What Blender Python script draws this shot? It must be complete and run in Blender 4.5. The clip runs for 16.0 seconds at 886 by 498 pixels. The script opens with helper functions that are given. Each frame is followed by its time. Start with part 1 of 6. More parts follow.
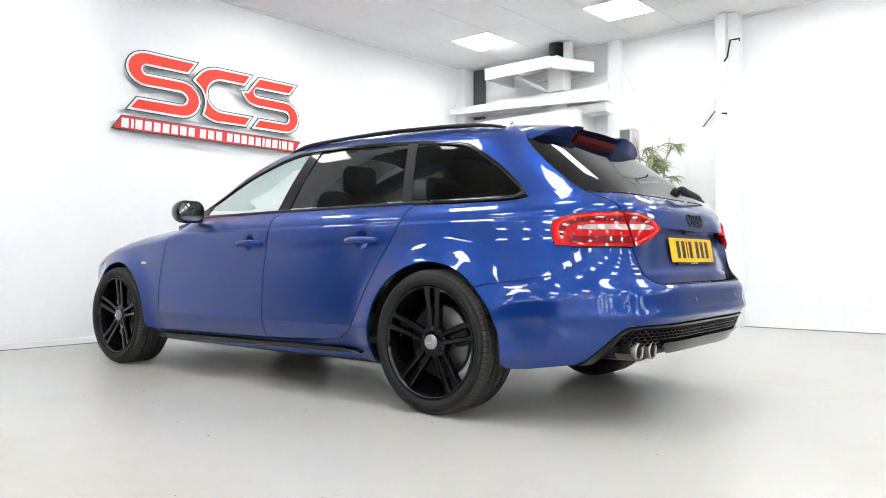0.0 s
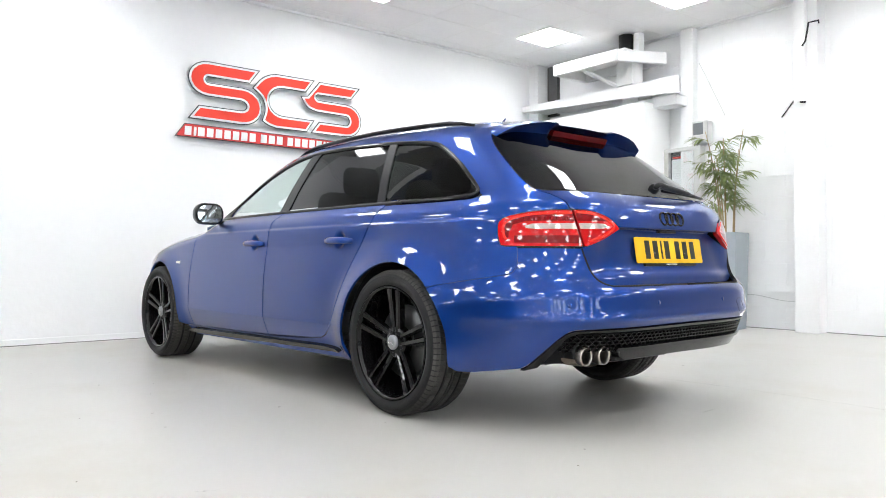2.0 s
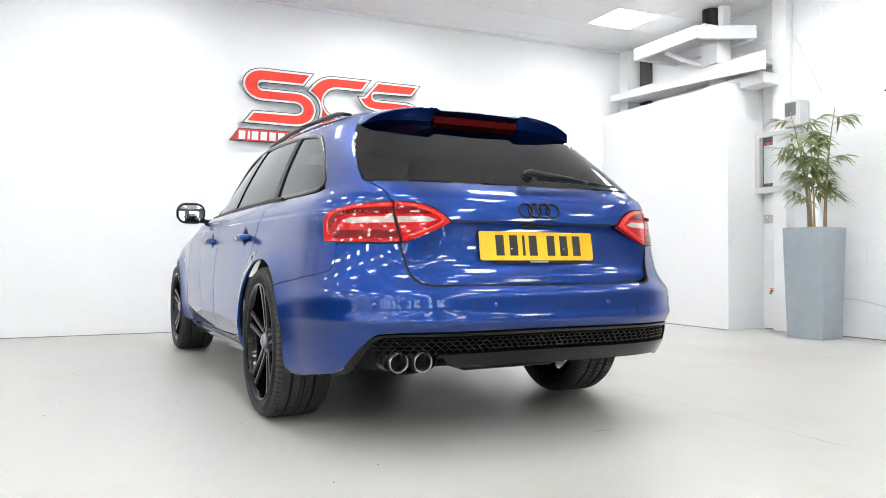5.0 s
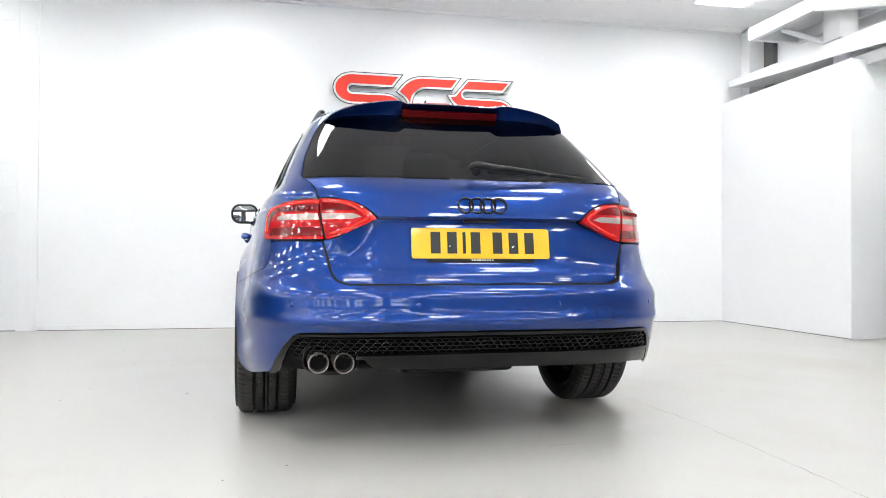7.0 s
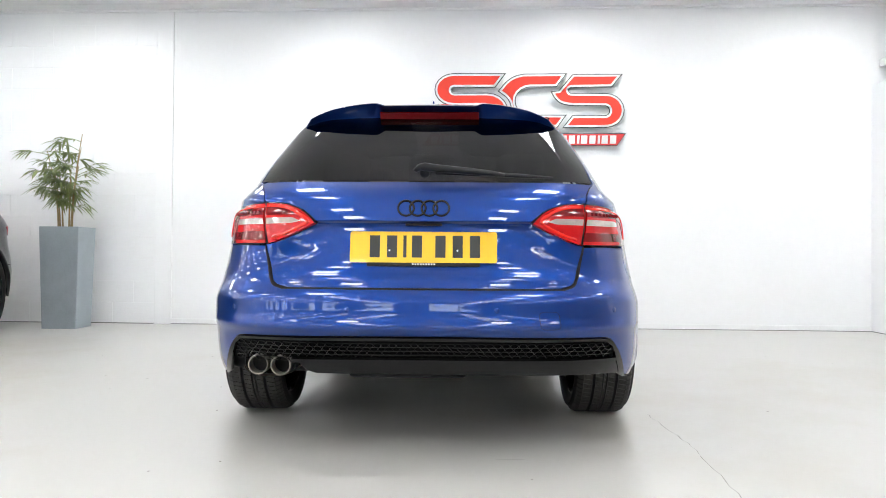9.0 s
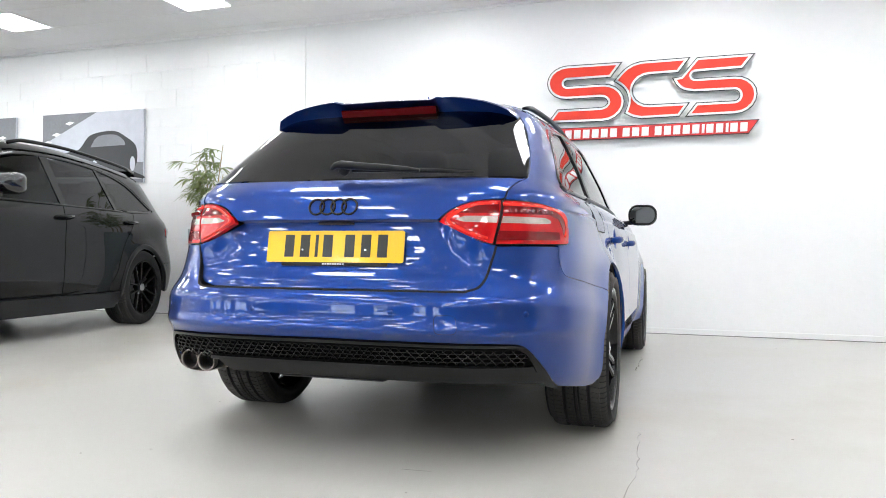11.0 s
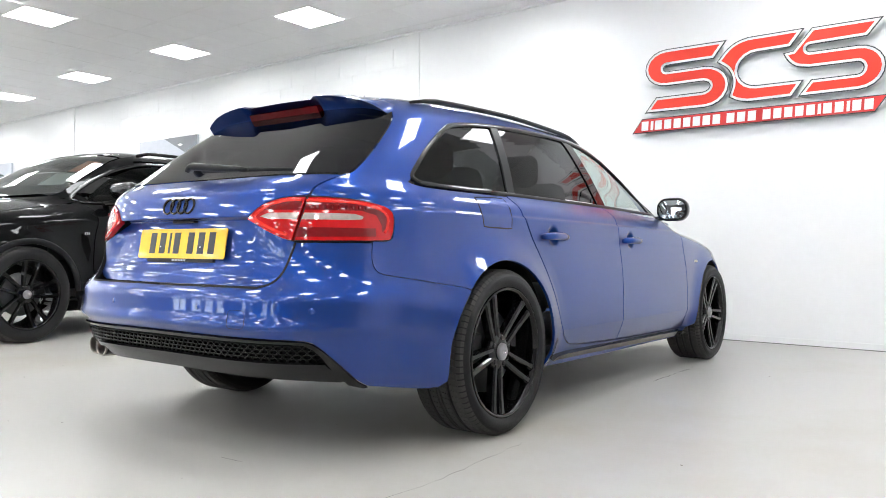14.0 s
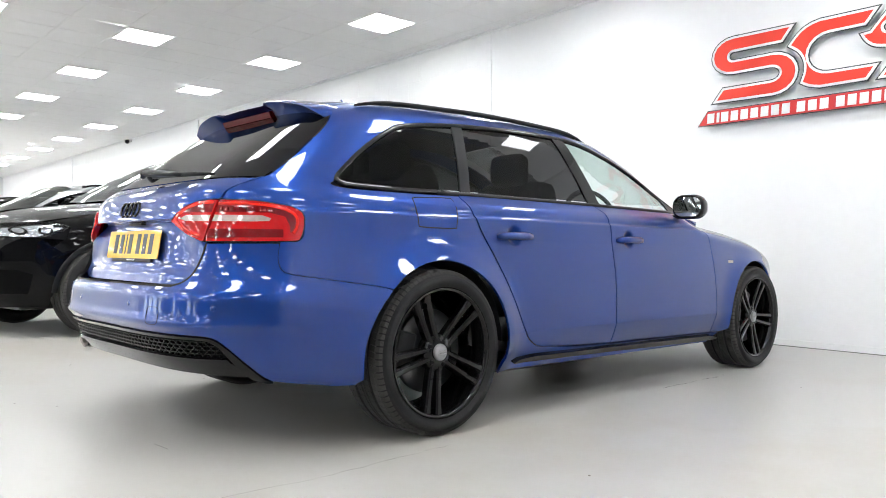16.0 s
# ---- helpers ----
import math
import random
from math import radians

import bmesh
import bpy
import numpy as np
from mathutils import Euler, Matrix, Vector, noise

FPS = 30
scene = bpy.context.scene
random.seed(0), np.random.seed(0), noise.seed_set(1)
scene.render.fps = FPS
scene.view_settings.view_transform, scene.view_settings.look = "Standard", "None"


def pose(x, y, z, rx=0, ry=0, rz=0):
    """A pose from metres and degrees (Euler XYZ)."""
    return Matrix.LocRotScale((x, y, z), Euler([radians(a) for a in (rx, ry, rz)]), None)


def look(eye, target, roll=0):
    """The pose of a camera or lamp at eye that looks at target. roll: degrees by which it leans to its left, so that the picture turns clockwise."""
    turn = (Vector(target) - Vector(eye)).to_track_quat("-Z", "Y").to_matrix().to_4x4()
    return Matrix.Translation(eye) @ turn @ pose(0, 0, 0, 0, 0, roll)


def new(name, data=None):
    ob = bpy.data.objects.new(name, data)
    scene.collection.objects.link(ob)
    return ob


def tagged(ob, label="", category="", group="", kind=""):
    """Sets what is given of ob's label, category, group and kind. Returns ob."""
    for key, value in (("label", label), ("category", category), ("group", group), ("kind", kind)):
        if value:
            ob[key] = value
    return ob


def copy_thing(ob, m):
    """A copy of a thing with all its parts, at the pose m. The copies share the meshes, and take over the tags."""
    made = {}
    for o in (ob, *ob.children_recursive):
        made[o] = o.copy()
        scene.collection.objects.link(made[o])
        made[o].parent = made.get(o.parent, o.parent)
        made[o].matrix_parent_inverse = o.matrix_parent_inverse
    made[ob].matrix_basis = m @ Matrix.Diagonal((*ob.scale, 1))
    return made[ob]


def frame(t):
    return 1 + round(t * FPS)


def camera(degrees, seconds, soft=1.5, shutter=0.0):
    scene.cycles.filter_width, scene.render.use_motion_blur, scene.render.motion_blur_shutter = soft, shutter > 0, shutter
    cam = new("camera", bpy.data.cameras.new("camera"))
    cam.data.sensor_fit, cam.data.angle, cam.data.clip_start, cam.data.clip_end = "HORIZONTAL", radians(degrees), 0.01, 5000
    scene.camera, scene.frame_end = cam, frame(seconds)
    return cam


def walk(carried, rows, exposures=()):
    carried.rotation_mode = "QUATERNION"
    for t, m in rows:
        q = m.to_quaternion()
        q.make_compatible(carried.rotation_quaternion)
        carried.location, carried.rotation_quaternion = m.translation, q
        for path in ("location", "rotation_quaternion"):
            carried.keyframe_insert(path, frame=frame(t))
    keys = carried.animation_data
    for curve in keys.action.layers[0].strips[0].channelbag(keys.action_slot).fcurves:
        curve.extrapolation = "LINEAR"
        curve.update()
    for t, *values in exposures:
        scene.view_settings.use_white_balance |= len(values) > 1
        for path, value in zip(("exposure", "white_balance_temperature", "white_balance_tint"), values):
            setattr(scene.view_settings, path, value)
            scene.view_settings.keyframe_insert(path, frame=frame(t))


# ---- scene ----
cam = camera(61.2, 16.0, 0.95)
PATH = [
    (0, (0.195, 0.359, 0.698), (-1.105, 1.879, 0.73), -0.1),
    (0.5, (0.296, 0.444, 0.699), (-1.061, 1.912, 0.729), 0.0),
    (1, (0.419, 0.585, 0.7), (-1.007, 1.987, 0.731), -0.0),
    (1.5, (0.565, 0.739, 0.7), (-0.922, 2.077, 0.732), 0.0),
    (2, (0.706, 0.918, 0.701), (-0.834, 2.192, 0.732), -0.0),
    (2.5, (0.846, 1.125, 0.697), (-0.741, 2.343, 0.73), -0.0),
    (3, (0.975, 1.341, 0.702), (-0.649, 2.509, 0.734), -0.0),
    (3.5, (1.081, 1.555, 0.702), (-0.588, 2.658, 0.732), 0.0),
    (4, (1.168, 1.783, 0.699), (-0.552, 2.803, 0.729), 0.0),
    (6.5, (1.397, 2.882, 0.686), (-0.531, 3.412, 0.714), 0.2),
    (7, (1.44, 3.103, 0.687), (-0.518, 3.508, 0.715), 0.2),
    (7.5, (1.459, 3.322, 0.696), (-0.52, 3.61, 0.722), 0.3),
    (8, (1.458, 3.542, 0.696), (-0.535, 3.708, 0.722), 0.4),
    (8.5, (1.46, 3.756, 0.702), (-0.54, 3.8, 0.727), 0.4),
    (11, (1.132, 5.005, 0.714), (-0.757, 4.348, 0.734), 0.5),
    (11.5, (1.021, 5.255, 0.716), (-0.827, 4.49, 0.734), 0.5),
    (12, (0.887, 5.472, 0.71), (-0.913, 4.601, 0.728), 0.6),
    (12.5, (0.77, 5.682, 0.714), (-0.981, 4.716, 0.73), 0.6),
    (13, (0.643, 5.86, 0.717), (-1.055, 4.803, 0.734), 0.5),
    (13.5, (0.52, 6.051, 0.71), (-1.119, 4.905, 0.727), 0.5),
    (14, (0.416, 6.246, 0.715), (-1.175, 5.033, 0.73), 0.6),
    (14.5, (0.282, 6.407, 0.713), (-1.255, 5.128, 0.729), 0.6),
    (15, (0.129, 6.557, 0.712), (-1.35, 5.21, 0.729), 0.6),
    (15.5, (-0.009, 6.72, 0.716), (-1.419, 5.301, 0.731), 0.4),
    (16, (-0.135, 6.85, 0.724), (-1.466, 5.357, 0.735), 0.6),
]
walk(cam, [(t, look(eye, target, roll)) for t, eye, target, roll in PATH])

# ---- world and exposure ----
world = bpy.data.worlds.new("world")
scene.world = world
world.use_nodes = True
wn = world.node_tree
sky = wn.nodes.new("ShaderNodeTexSky")
sky.sky_type, sky.sun_disc, sky.sun_elevation, sky.sun_rotation = "NISHITA", False, radians(35), radians(120)
wn.links.new(sky.outputs[0], wn.nodes["Background"].inputs[0])
wn.nodes["Background"].inputs[1].default_value = 0.30
LAMP = 24.6  # strength of the ceiling panels
scene.view_settings.exposure = 0.0


# ---- materials ----
def mat(name, color, rough=0.5, metal=0.0, vary=0.0, scale=8.0, bump=0.0, bump_scale=60.0, rough_vary=0.0, **inputs):
    """A principled material; colour varies at two scales, with fine relief."""
    m = bpy.data.materials.new(name)
    m.use_nodes = True
    nt = m.node_tree
    b = nt.nodes["Principled BSDF"]
    b.inputs["Base Color"].default_value = (*color, 1)
    b.inputs["Roughness"].default_value, b.inputs["Metallic"].default_value = rough, metal
    for key, value in inputs.items():
        b.inputs[key.replace("_", " ")].default_value = value
    co = nt.nodes.new("ShaderNodeTexCoord").outputs["Object"]
    if vary or rough_vary:
        a, c = nt.nodes.new("ShaderNodeTexNoise"), nt.nodes.new("ShaderNodeTexNoise")
        a.inputs["Scale"].default_value, c.inputs["Scale"].default_value = scale, scale * 11
        a.inputs["Detail"].default_value = 6
        nt.links.new(co, a.inputs["Vector"]), nt.links.new(co, c.inputs["Vector"])
        mean = nt.nodes.new("ShaderNodeMix")
        mean.inputs["Factor"].default_value = 0.35
        nt.links.new(a.outputs["Fac"], mean.inputs["A"]), nt.links.new(c.outputs["Fac"], mean.inputs["B"])
        if vary:
            ramp = nt.nodes.new("ShaderNodeMapRange")
            ramp.inputs["From Min"].default_value, ramp.inputs["From Max"].default_value = 0.25, 0.75
            ramp.inputs["To Min"].default_value, ramp.inputs["To Max"].default_value = 1 - vary, 1 + vary
            nt.links.new(mean.outputs["Result"], ramp.inputs["Value"])
            mul = nt.nodes.new("ShaderNodeVectorMath")
            mul.operation = "SCALE"
            mul.inputs[0].default_value = color
            nt.links.new(ramp.outputs[0], mul.inputs["Scale"])
            nt.links.new(mul.outputs[0], b.inputs["Base Color"])
        if rough_vary:
            rr = nt.nodes.new("ShaderNodeMapRange")
            rr.inputs["From Min"].default_value, rr.inputs["From Max"].default_value = 0.25, 0.75
            rr.inputs["To Min"].default_value, rr.inputs["To Max"].default_value = max(rough - rough_vary, 0.02), rough + rough_vary
            nt.links.new(mean.outputs["Result"], rr.inputs["Value"])
            nt.links.new(rr.outputs[0], b.inputs["Roughness"])
    if bump:
        n, k = nt.nodes.new("ShaderNodeTexNoise"), nt.nodes.new("ShaderNodeBump")
        n.inputs["Scale"].default_value, n.inputs["Detail"].default_value = bump_scale, 4
        k.inputs["Strength"].default_value, k.inputs["Distance"].default_value = bump, 0.01
        nt.links.new(co, n.inputs["Vector"]), nt.links.new(n.outputs["Fac"], k.inputs["Height"])
        nt.links.new(k.outputs["Normal"], b.inputs["Normal"])
    return m


def glow(name, color, strength):
    m = bpy.data.materials.new(name)
    m.use_nodes = True
    b = m.node_tree.nodes["Principled BSDF"]
    b.inputs["Base Color"].default_value = (*color, 1)
    b.inputs["Emission Color"].default_value = (*color, 1)
    b.inputs["Emission Strength"].default_value = strength
    return m


def pane_glass(name, tint, gloss=1.0, rough=0.0, low=0.045):
    """Thin tinted glazing: light passes straight through, tinted, with a mirror sheen by Fresnel."""
    m = bpy.data.materials.new(name)
    m.use_nodes = True
    nt = m.node_tree
    nt.nodes.remove(nt.nodes["Principled BSDF"])
    clear, shine, mix, edge, power, level = (nt.nodes.new("ShaderNode" + k) for k in ("BsdfTransparent", "BsdfGlossy", "MixShader", "LayerWeight", "Math", "MapRange"))
    clear.inputs["Color"].default_value = (*tint, 1)
    shine.inputs["Color"].default_value = (gloss, gloss, gloss, 1)
    shine.inputs["Roughness"].default_value = rough
    edge.inputs["Blend"].default_value = 0.5
    power.operation = "POWER"
    power.inputs[1].default_value = 5
    level.inputs["To Min"].default_value = low
    nt.links.new(edge.outputs["Facing"], power.inputs[0]), nt.links.new(power.outputs[0], level.inputs["Value"])
    nt.links.new(level.outputs[0], mix.inputs[0])
    nt.links.new(clear.outputs[0], mix.inputs[1]), nt.links.new(shine.outputs[0], mix.inputs[2])
    nt.links.new(mix.outputs[0], nt.nodes["Material Output"].inputs[0])
    return m


WALL = mat("white_painted_plaster", (0.87, 0.87, 0.875), 0.55, vary=0.02, scale=1.5, bump=0.12, bump_scale=25)
BLOCKWORK = mat("white_painted_block", (0.86, 0.86, 0.865), 0.5, vary=0.02, scale=3, bump=0.15, bump_scale=45)
TRIM = mat("white_gloss_paint", (0.86, 0.86, 0.86), 0.35, vary=0.03, scale=4, bump=0.1, bump_scale=15)
CEILING = mat("mineral_fibre_tile", (0.95, 0.95, 0.955), 0.9, vary=0.03, scale=3, bump=0.3, bump_scale=180)
GRID = mat("white_ceiling_bar", (0.93, 0.93, 0.93), 0.6, vary=0.02)
FLOOR = mat("grey_resin_floor", (0.485, 0.47, 0.443), 0.30, vary=0.03, scale=0.9, rough_vary=0.03, Specular_IOR_Level=0.4)
fl_nodes = FLOOR.node_tree
stain, stain_co, stain_ramp, stain_mix = (fl_nodes.nodes.new("ShaderNode" + k) for k in ("TexNoise", "TexCoord", "MapRange", "Mix"))
stain.inputs["Scale"].default_value, stain.inputs["Detail"].default_value, stain.inputs["Roughness"].default_value = 0.55, 9, 0.62
stain_ramp.inputs["From Min"].default_value, stain_ramp.inputs["From Max"].default_value = 0.50, 0.72
stain_mix.data_type = "RGBA"
stain_mix.blend_type = "MULTIPLY"
[i for i in stain_mix.inputs if i.name == "B" and i.type == "RGBA"][0].default_value = (0.86, 0.82, 0.74, 1)
floor_bsdf = fl_nodes.nodes["Principled BSDF"]
fl_nodes.links.new(stain_co.outputs["Object"], stain.inputs["Vector"]), fl_nodes.links.new(stain.outputs["Fac"], stain_ramp.inputs["Value"])
fl_nodes.links.new(stain_ramp.outputs[0], stain_mix.inputs["Factor"])
fl_nodes.links.new(floor_bsdf.inputs["Base Color"].links[0].from_socket, [i for i in stain_mix.inputs if i.name == "A" and i.type == "RGBA"][0])
fl_nodes.links.new([o for o in stain_mix.outputs if o.type == "RGBA"][0], floor_bsdf.inputs["Base Color"])
LED = glow("led_diffuser", (0.955, 0.98, 1.0), LAMP)
DARK = mat("dark_recess", (0.010, 0.010, 0.011), 0.7, vary=0.1, Specular_IOR_Level=0.1)
BLACK = mat("black_plastic", (0.010, 0.010, 0.011), 0.42, Specular_IOR_Level=0.25, vary=0.15, scale=30, bump=0.05, bump_scale=400)
STEEL = mat("galvanised_planter", (0.40, 0.45, 0.48), 0.42, 0.55, vary=0.12, scale=6, rough_vary=0.1, bump=0.04)
CABLE = mat("grey_cable", (0.55, 0.55, 0.55), 0.5, vary=0.1)


# ---- building helpers ----
def part(name, bm, material, parent=None, label="", smooth=False, m=None, fix=True):
    """Links a bmesh as one mesh object, under a thing or a part."""
    if fix:
        bmesh.ops.recalc_face_normals(bm, faces=bm.faces[:])
    if smooth:
        for f in bm.faces:
            f.smooth = True
    me = bpy.data.meshes.new(name)
    bm.to_mesh(me)
    bm.free()
    me.materials.append(material)
    ob = new(name, me)
    if parent:
        ob.parent = parent
    if m is not None:
        ob.matrix_local = m
    if label:
        ob["label"] = label
    return ob


def thing(name, m=None, label="", category="", group="", kind=""):
    """An empty at a thing's base, to which its parts are parented."""
    ob = new(name)
    ob.empty_display_size = 0.1
    if m is not None:
        ob.matrix_world = m
    return tagged(ob, label, category, group, kind)


def block(x0, x1, y0, y1, z0, z1, bevel=0.0, bm=None, segments=2):
    """A box between two corners, its edges rounded; added to bm when given."""
    b = bmesh.new()
    bmesh.ops.create_cube(b, size=1)
    for v in b.verts:
        v.co = Vector(((x0 + x1) / 2 + v.co.x * (x1 - x0), (y0 + y1) / 2 + v.co.y * (y1 - y0), (z0 + z1) / 2 + v.co.z * (z1 - z0)))
    if bevel:
        bmesh.ops.bevel(b, geom=b.edges[:], offset=bevel, segments=segments, profile=0.5, affect="EDGES")
    return merge(bm, b)


def merge(bm, b):
    if bm is None:
        return b
    me = bpy.data.meshes.new("tmp")
    b.to_mesh(me)
    b.free()
    bm.from_mesh(me)
    bpy.data.meshes.remove(me)
    return bm


def moved(b, m):
    bmesh.ops.transform(b, matrix=m, verts=b.verts[:])
    return b


def lathe(profile, n=32, axis="Y", bm=None):
    """A ring-shaped solid: profile of (radius, along), closed round the axis."""
    b = bmesh.new()
    rings = []
    for i in range(n):
        a = 2 * math.pi * i / n
        c, s = math.cos(a), math.sin(a)
        rings.append([b.verts.new({"Y": (r * c, h, r * s), "Z": (r * c, r * s, h), "X": (h, r * c, r * s)}[axis]) for r, h in profile])
    for i in range(n):
        p, q = rings[i], rings[(i + 1) % n]
        for k in range(len(profile) - 1):
            b.faces.new((p[k], p[k + 1], q[k + 1], q[k]))
    bmesh.ops.remove_doubles(b, verts=b.verts[:], dist=1e-5)
    return merge(bm, b)


def tube(points, radius, n=8, bm=None, flat=1.0):
    """A pipe along points; radius may be one number or one for each point."""
    b = bmesh.new()
    pts = [Vector(p) for p in points]
    rad = radius if isinstance(radius, (list, tuple)) else [radius] * len(pts)
    rings = []
    for i, p in enumerate(pts):
        d = (pts[min(i + 1, len(pts) - 1)] - pts[max(i - 1, 0)]).normalized()
        side = d.cross(Vector((0, 0, 1)))
        side = side.normalized() if side.length > 1e-3 else Vector((1, 0, 0))
        up = side.cross(d).normalized()
        rings.append([b.verts.new(p + rad[i] * (math.cos(2 * math.pi * k / n) * side + flat * math.sin(2 * math.pi * k / n) * up)) for k in range(n)])
    for p, q in zip(rings, rings[1:]):
        for k in range(n):
            b.faces.new((p[k], p[(k + 1) % n], q[(k + 1) % n], q[k]))
    b.faces.new(rings[0]), b.faces.new(rings[-1])
    return merge(bm, b)


def plate(outline, depth, bm=None):
    """A flat solid: outline of (u, v) in the xz plane, from y = 0 to y = depth."""
    b = bmesh.new()
    a = [b.verts.new((u, 0, v)) for u, v in outline]
    c = [b.verts.new((u, depth, v)) for u, v in outline]
    b.faces.new(a), b.faces.new(c[::-1])
    for i in range(len(a)):
        j = (i + 1) % len(a)
        b.faces.new((a[i], c[i], c[j], a[j]))
    return merge(bm, b)


def spline(knots):
    """A smooth, non-overshooting curve through (x, value) knots, as a function of arrays."""
    kx, ky = np.array([k[0] for k in knots], float), np.array([k[1] for k in knots], float)
    h, d = np.diff(kx), np.diff(ky) / np.diff(kx)
    m = np.zeros(len(kx))
    m[0], m[-1] = d[0], d[-1]
    for i in range(1, len(kx) - 1):
        if d[i - 1] * d[i] > 0:
            w1, w2 = 2 * h[i] + h[i - 1], h[i] + 2 * h[i - 1]
            m[i] = (w1 + w2) / (w1 / d[i - 1] + w2 / d[i])

    def f(x):
        x = np.clip(np.asarray(x, float), kx[0], kx[-1])
        i = np.clip(np.searchsorted(kx, x, side="right") - 1, 0, len(kx) - 2)
        t = (x - kx[i]) / h[i]
        return (2 * t**3 - 3 * t**2 + 1) * ky[i] + (t**3 - 2 * t**2 + t) * h[i] * m[i] + (3 * t**2 - 2 * t**3) * ky[i + 1] + (t**3 - t**2) * h[i] * m[i + 1]
    return f


def rounded(w, h, r, n=4):
    """The outline of a rounded rectangle about the origin."""
    out = []
    for cx, cz, a0 in ((w / 2 - r, h / 2 - r, 0), (r - w / 2, h / 2 - r, 90), (r - w / 2, r - h / 2, 180), (w / 2 - r, r - h / 2, 270)):
        out += [(cx + r * math.cos(radians(a0 + 90 * i / n)), cz + r * math.sin(radians(a0 + 90 * i / n))) for i in range(n + 1)]
    return out

# ---- the room ----
WX, WY, CEIL = -6.265, 8.42, 3.292  # sign wall, right wall, ceiling height
EX, EY = 18.0, -24.0  # far ends of the showroom


def structure(name, bm, material, label, category, parent=None):
    return tagged(part(name, bm, material, parent), label, category, kind="structure")


structure("floor", block(WX - 0.2, EX + 0.2, EY - 0.2, WY + 0.2, -0.2, 0), FLOOR, "pale grey polished resin showroom floor", "floor")
wall_sign = structure("wall_west", block(WX - 0.25, WX, 0.788, WY + 0.2, 0, CEIL + 0.3), WALL, "smooth white plastered wall carrying the sign", "wall")
wall_block = structure("wall_west_block", block(WX - 0.25, WX - 0.004, EY - 0.2, 0.607, 0, CEIL + 0.3), BLOCKWORK, "white painted concrete block wall", "wall")
pier = structure("wall_pier", block(WX - 0.25, WX + 0.012, 0.607, 0.788, 0, CEIL + 0.3, 0.006), WALL, "flat white pier between plaster and blockwork", "wall pier")
wall_right = structure("wall_north", block(WX, -0.9, WY + 0.004, WY + 0.25, 0, CEIL + 0.3), BLOCKWORK, "white painted block side wall", "wall")
structure("wall_south", block(WX - 0.2, EX + 0.2, EY - 0.25, EY, 0, CEIL + 0.3), WALL, "plain white end wall", "wall")

# out of view: this grey is chosen to darken what the car reflects
GREY_WALL = mat("grey_dimming_wall", (0.22, 0.22, 0.225), 0.6, vary=0.08, scale=2)
structure("wall_north_far", block(-0.9, EX + 0.2, WY + 0.002, WY + 0.25, 0, CEIL + 0.3), GREY_WALL, "unseen side wall, grey to dim the car's flank", "wall")
# unseen wall behind the camera, grey to dim reflections too, with its row of windows
bm = bmesh.new()
WIN = [(y, y + 2.2) for y in np.arange(EY + 2, WY - 3, 3.2)]
block(EX, EX + 0.25, EY, WY, 0, 0.45, 0, bm), block(EX, EX + 0.25, EY, WY, 2.75, CEIL + 0.3, 0, bm)
ys = [EY] + [v for w in WIN for v in w] + [WY]
for a, b in zip(ys[::2], ys[1::2]):
    block(EX, EX + 0.25, a, b, 0.45, 2.75, 0, bm)
structure("wall_east", bm, GREY_WALL, "grey painted wall with a row of windows", "wall")
FRAME_WHITE = mat("white_window_frame", (0.75, 0.75, 0.75), 0.3, vary=0.03)
CLEAR = pane_glass("clear_pane", (0.93, 0.96, 0.96))
for i, (a, b) in enumerate(WIN):
    w = thing(f"window_{i + 1}", pose(EX + 0.1, (a + b) / 2, 0.45), "white framed showroom window", "window", kind="structure")
    bm = bmesh.new()
    for y in (-1.1, -0.03, 1.04):
        block(-0.03, 0.03, y, y + 0.06, 0, 2.3, 0, bm)
    for z in (0, 0.75, 1.5, 2.24):
        block(-0.028, 0.028, -1.1, 1.1, z, z + 0.06, 0, bm)
    part("window_frame", bm, FRAME_WHITE, w)
    for y0, y1 in ((-1.04, -0.03), (0.03, 1.04)):
        g = part("pane", block(-0.004, 0.004, y0, y1, 0.05, 2.25), CLEAR, w)
        g.visible_shadow = False
structure("ground", block(EX + 0.4, EX + 60, EY - 40, WY + 40, -0.5, -0.3), mat("yard_asphalt", (0.06, 0.06, 0.06), 0.9, vary=0.2), "grey asphalt yard outside the windows", "ground")

structure("backdrop", block(EX + 3.0, EX + 3.1, EY - 8, WY + 8, -0.3, 6.0), glow("overcast_sky", (0.86, 0.93, 1.0), 7.0), "pale overcast sky beyond the windows", "sky")

# suspended ceiling: tiles a little above their bars, lamps in single cells
TX, TY, X0, Y0 = 0.588, 0.608, -5.484, -0.204
lamp_cells = set()
for i in range(0, 52, 3):
    for j in range(-36, 16, 4):
        x, y = X0 + i * TX, Y0 + j * TY
        if x + TX < EX and y > EY and y + TY < WY:
            lamp_cells.add((i, j))
cells = [(i, j) for i in range(-2, 52) for j in range(-40, 16)]
bm = bmesh.new()
for i, j in cells:
    if (i, j) in lamp_cells:
        continue
    x0, y0 = max(X0 + i * TX + 0.003, WX), max(Y0 + j * TY + 0.003, EY)
    x1, y1 = min(X0 + (i + 1) * TX - 0.003, EX), min(Y0 + (j + 1) * TY - 0.003, WY)
    if x1 > x0 and y1 > y0:
        dz = 0.0025 * random.random()
        v = [bm.verts.new(p) for p in ((x0, y0, CEIL + 0.004 + dz), (x0, y1, CEIL + 0.004 + dz * 0.6), (x1, y1, CEIL + 0.004 + dz * 0.8), (x1, y0, CEIL + 0.004))]
        bm.faces.new(v)
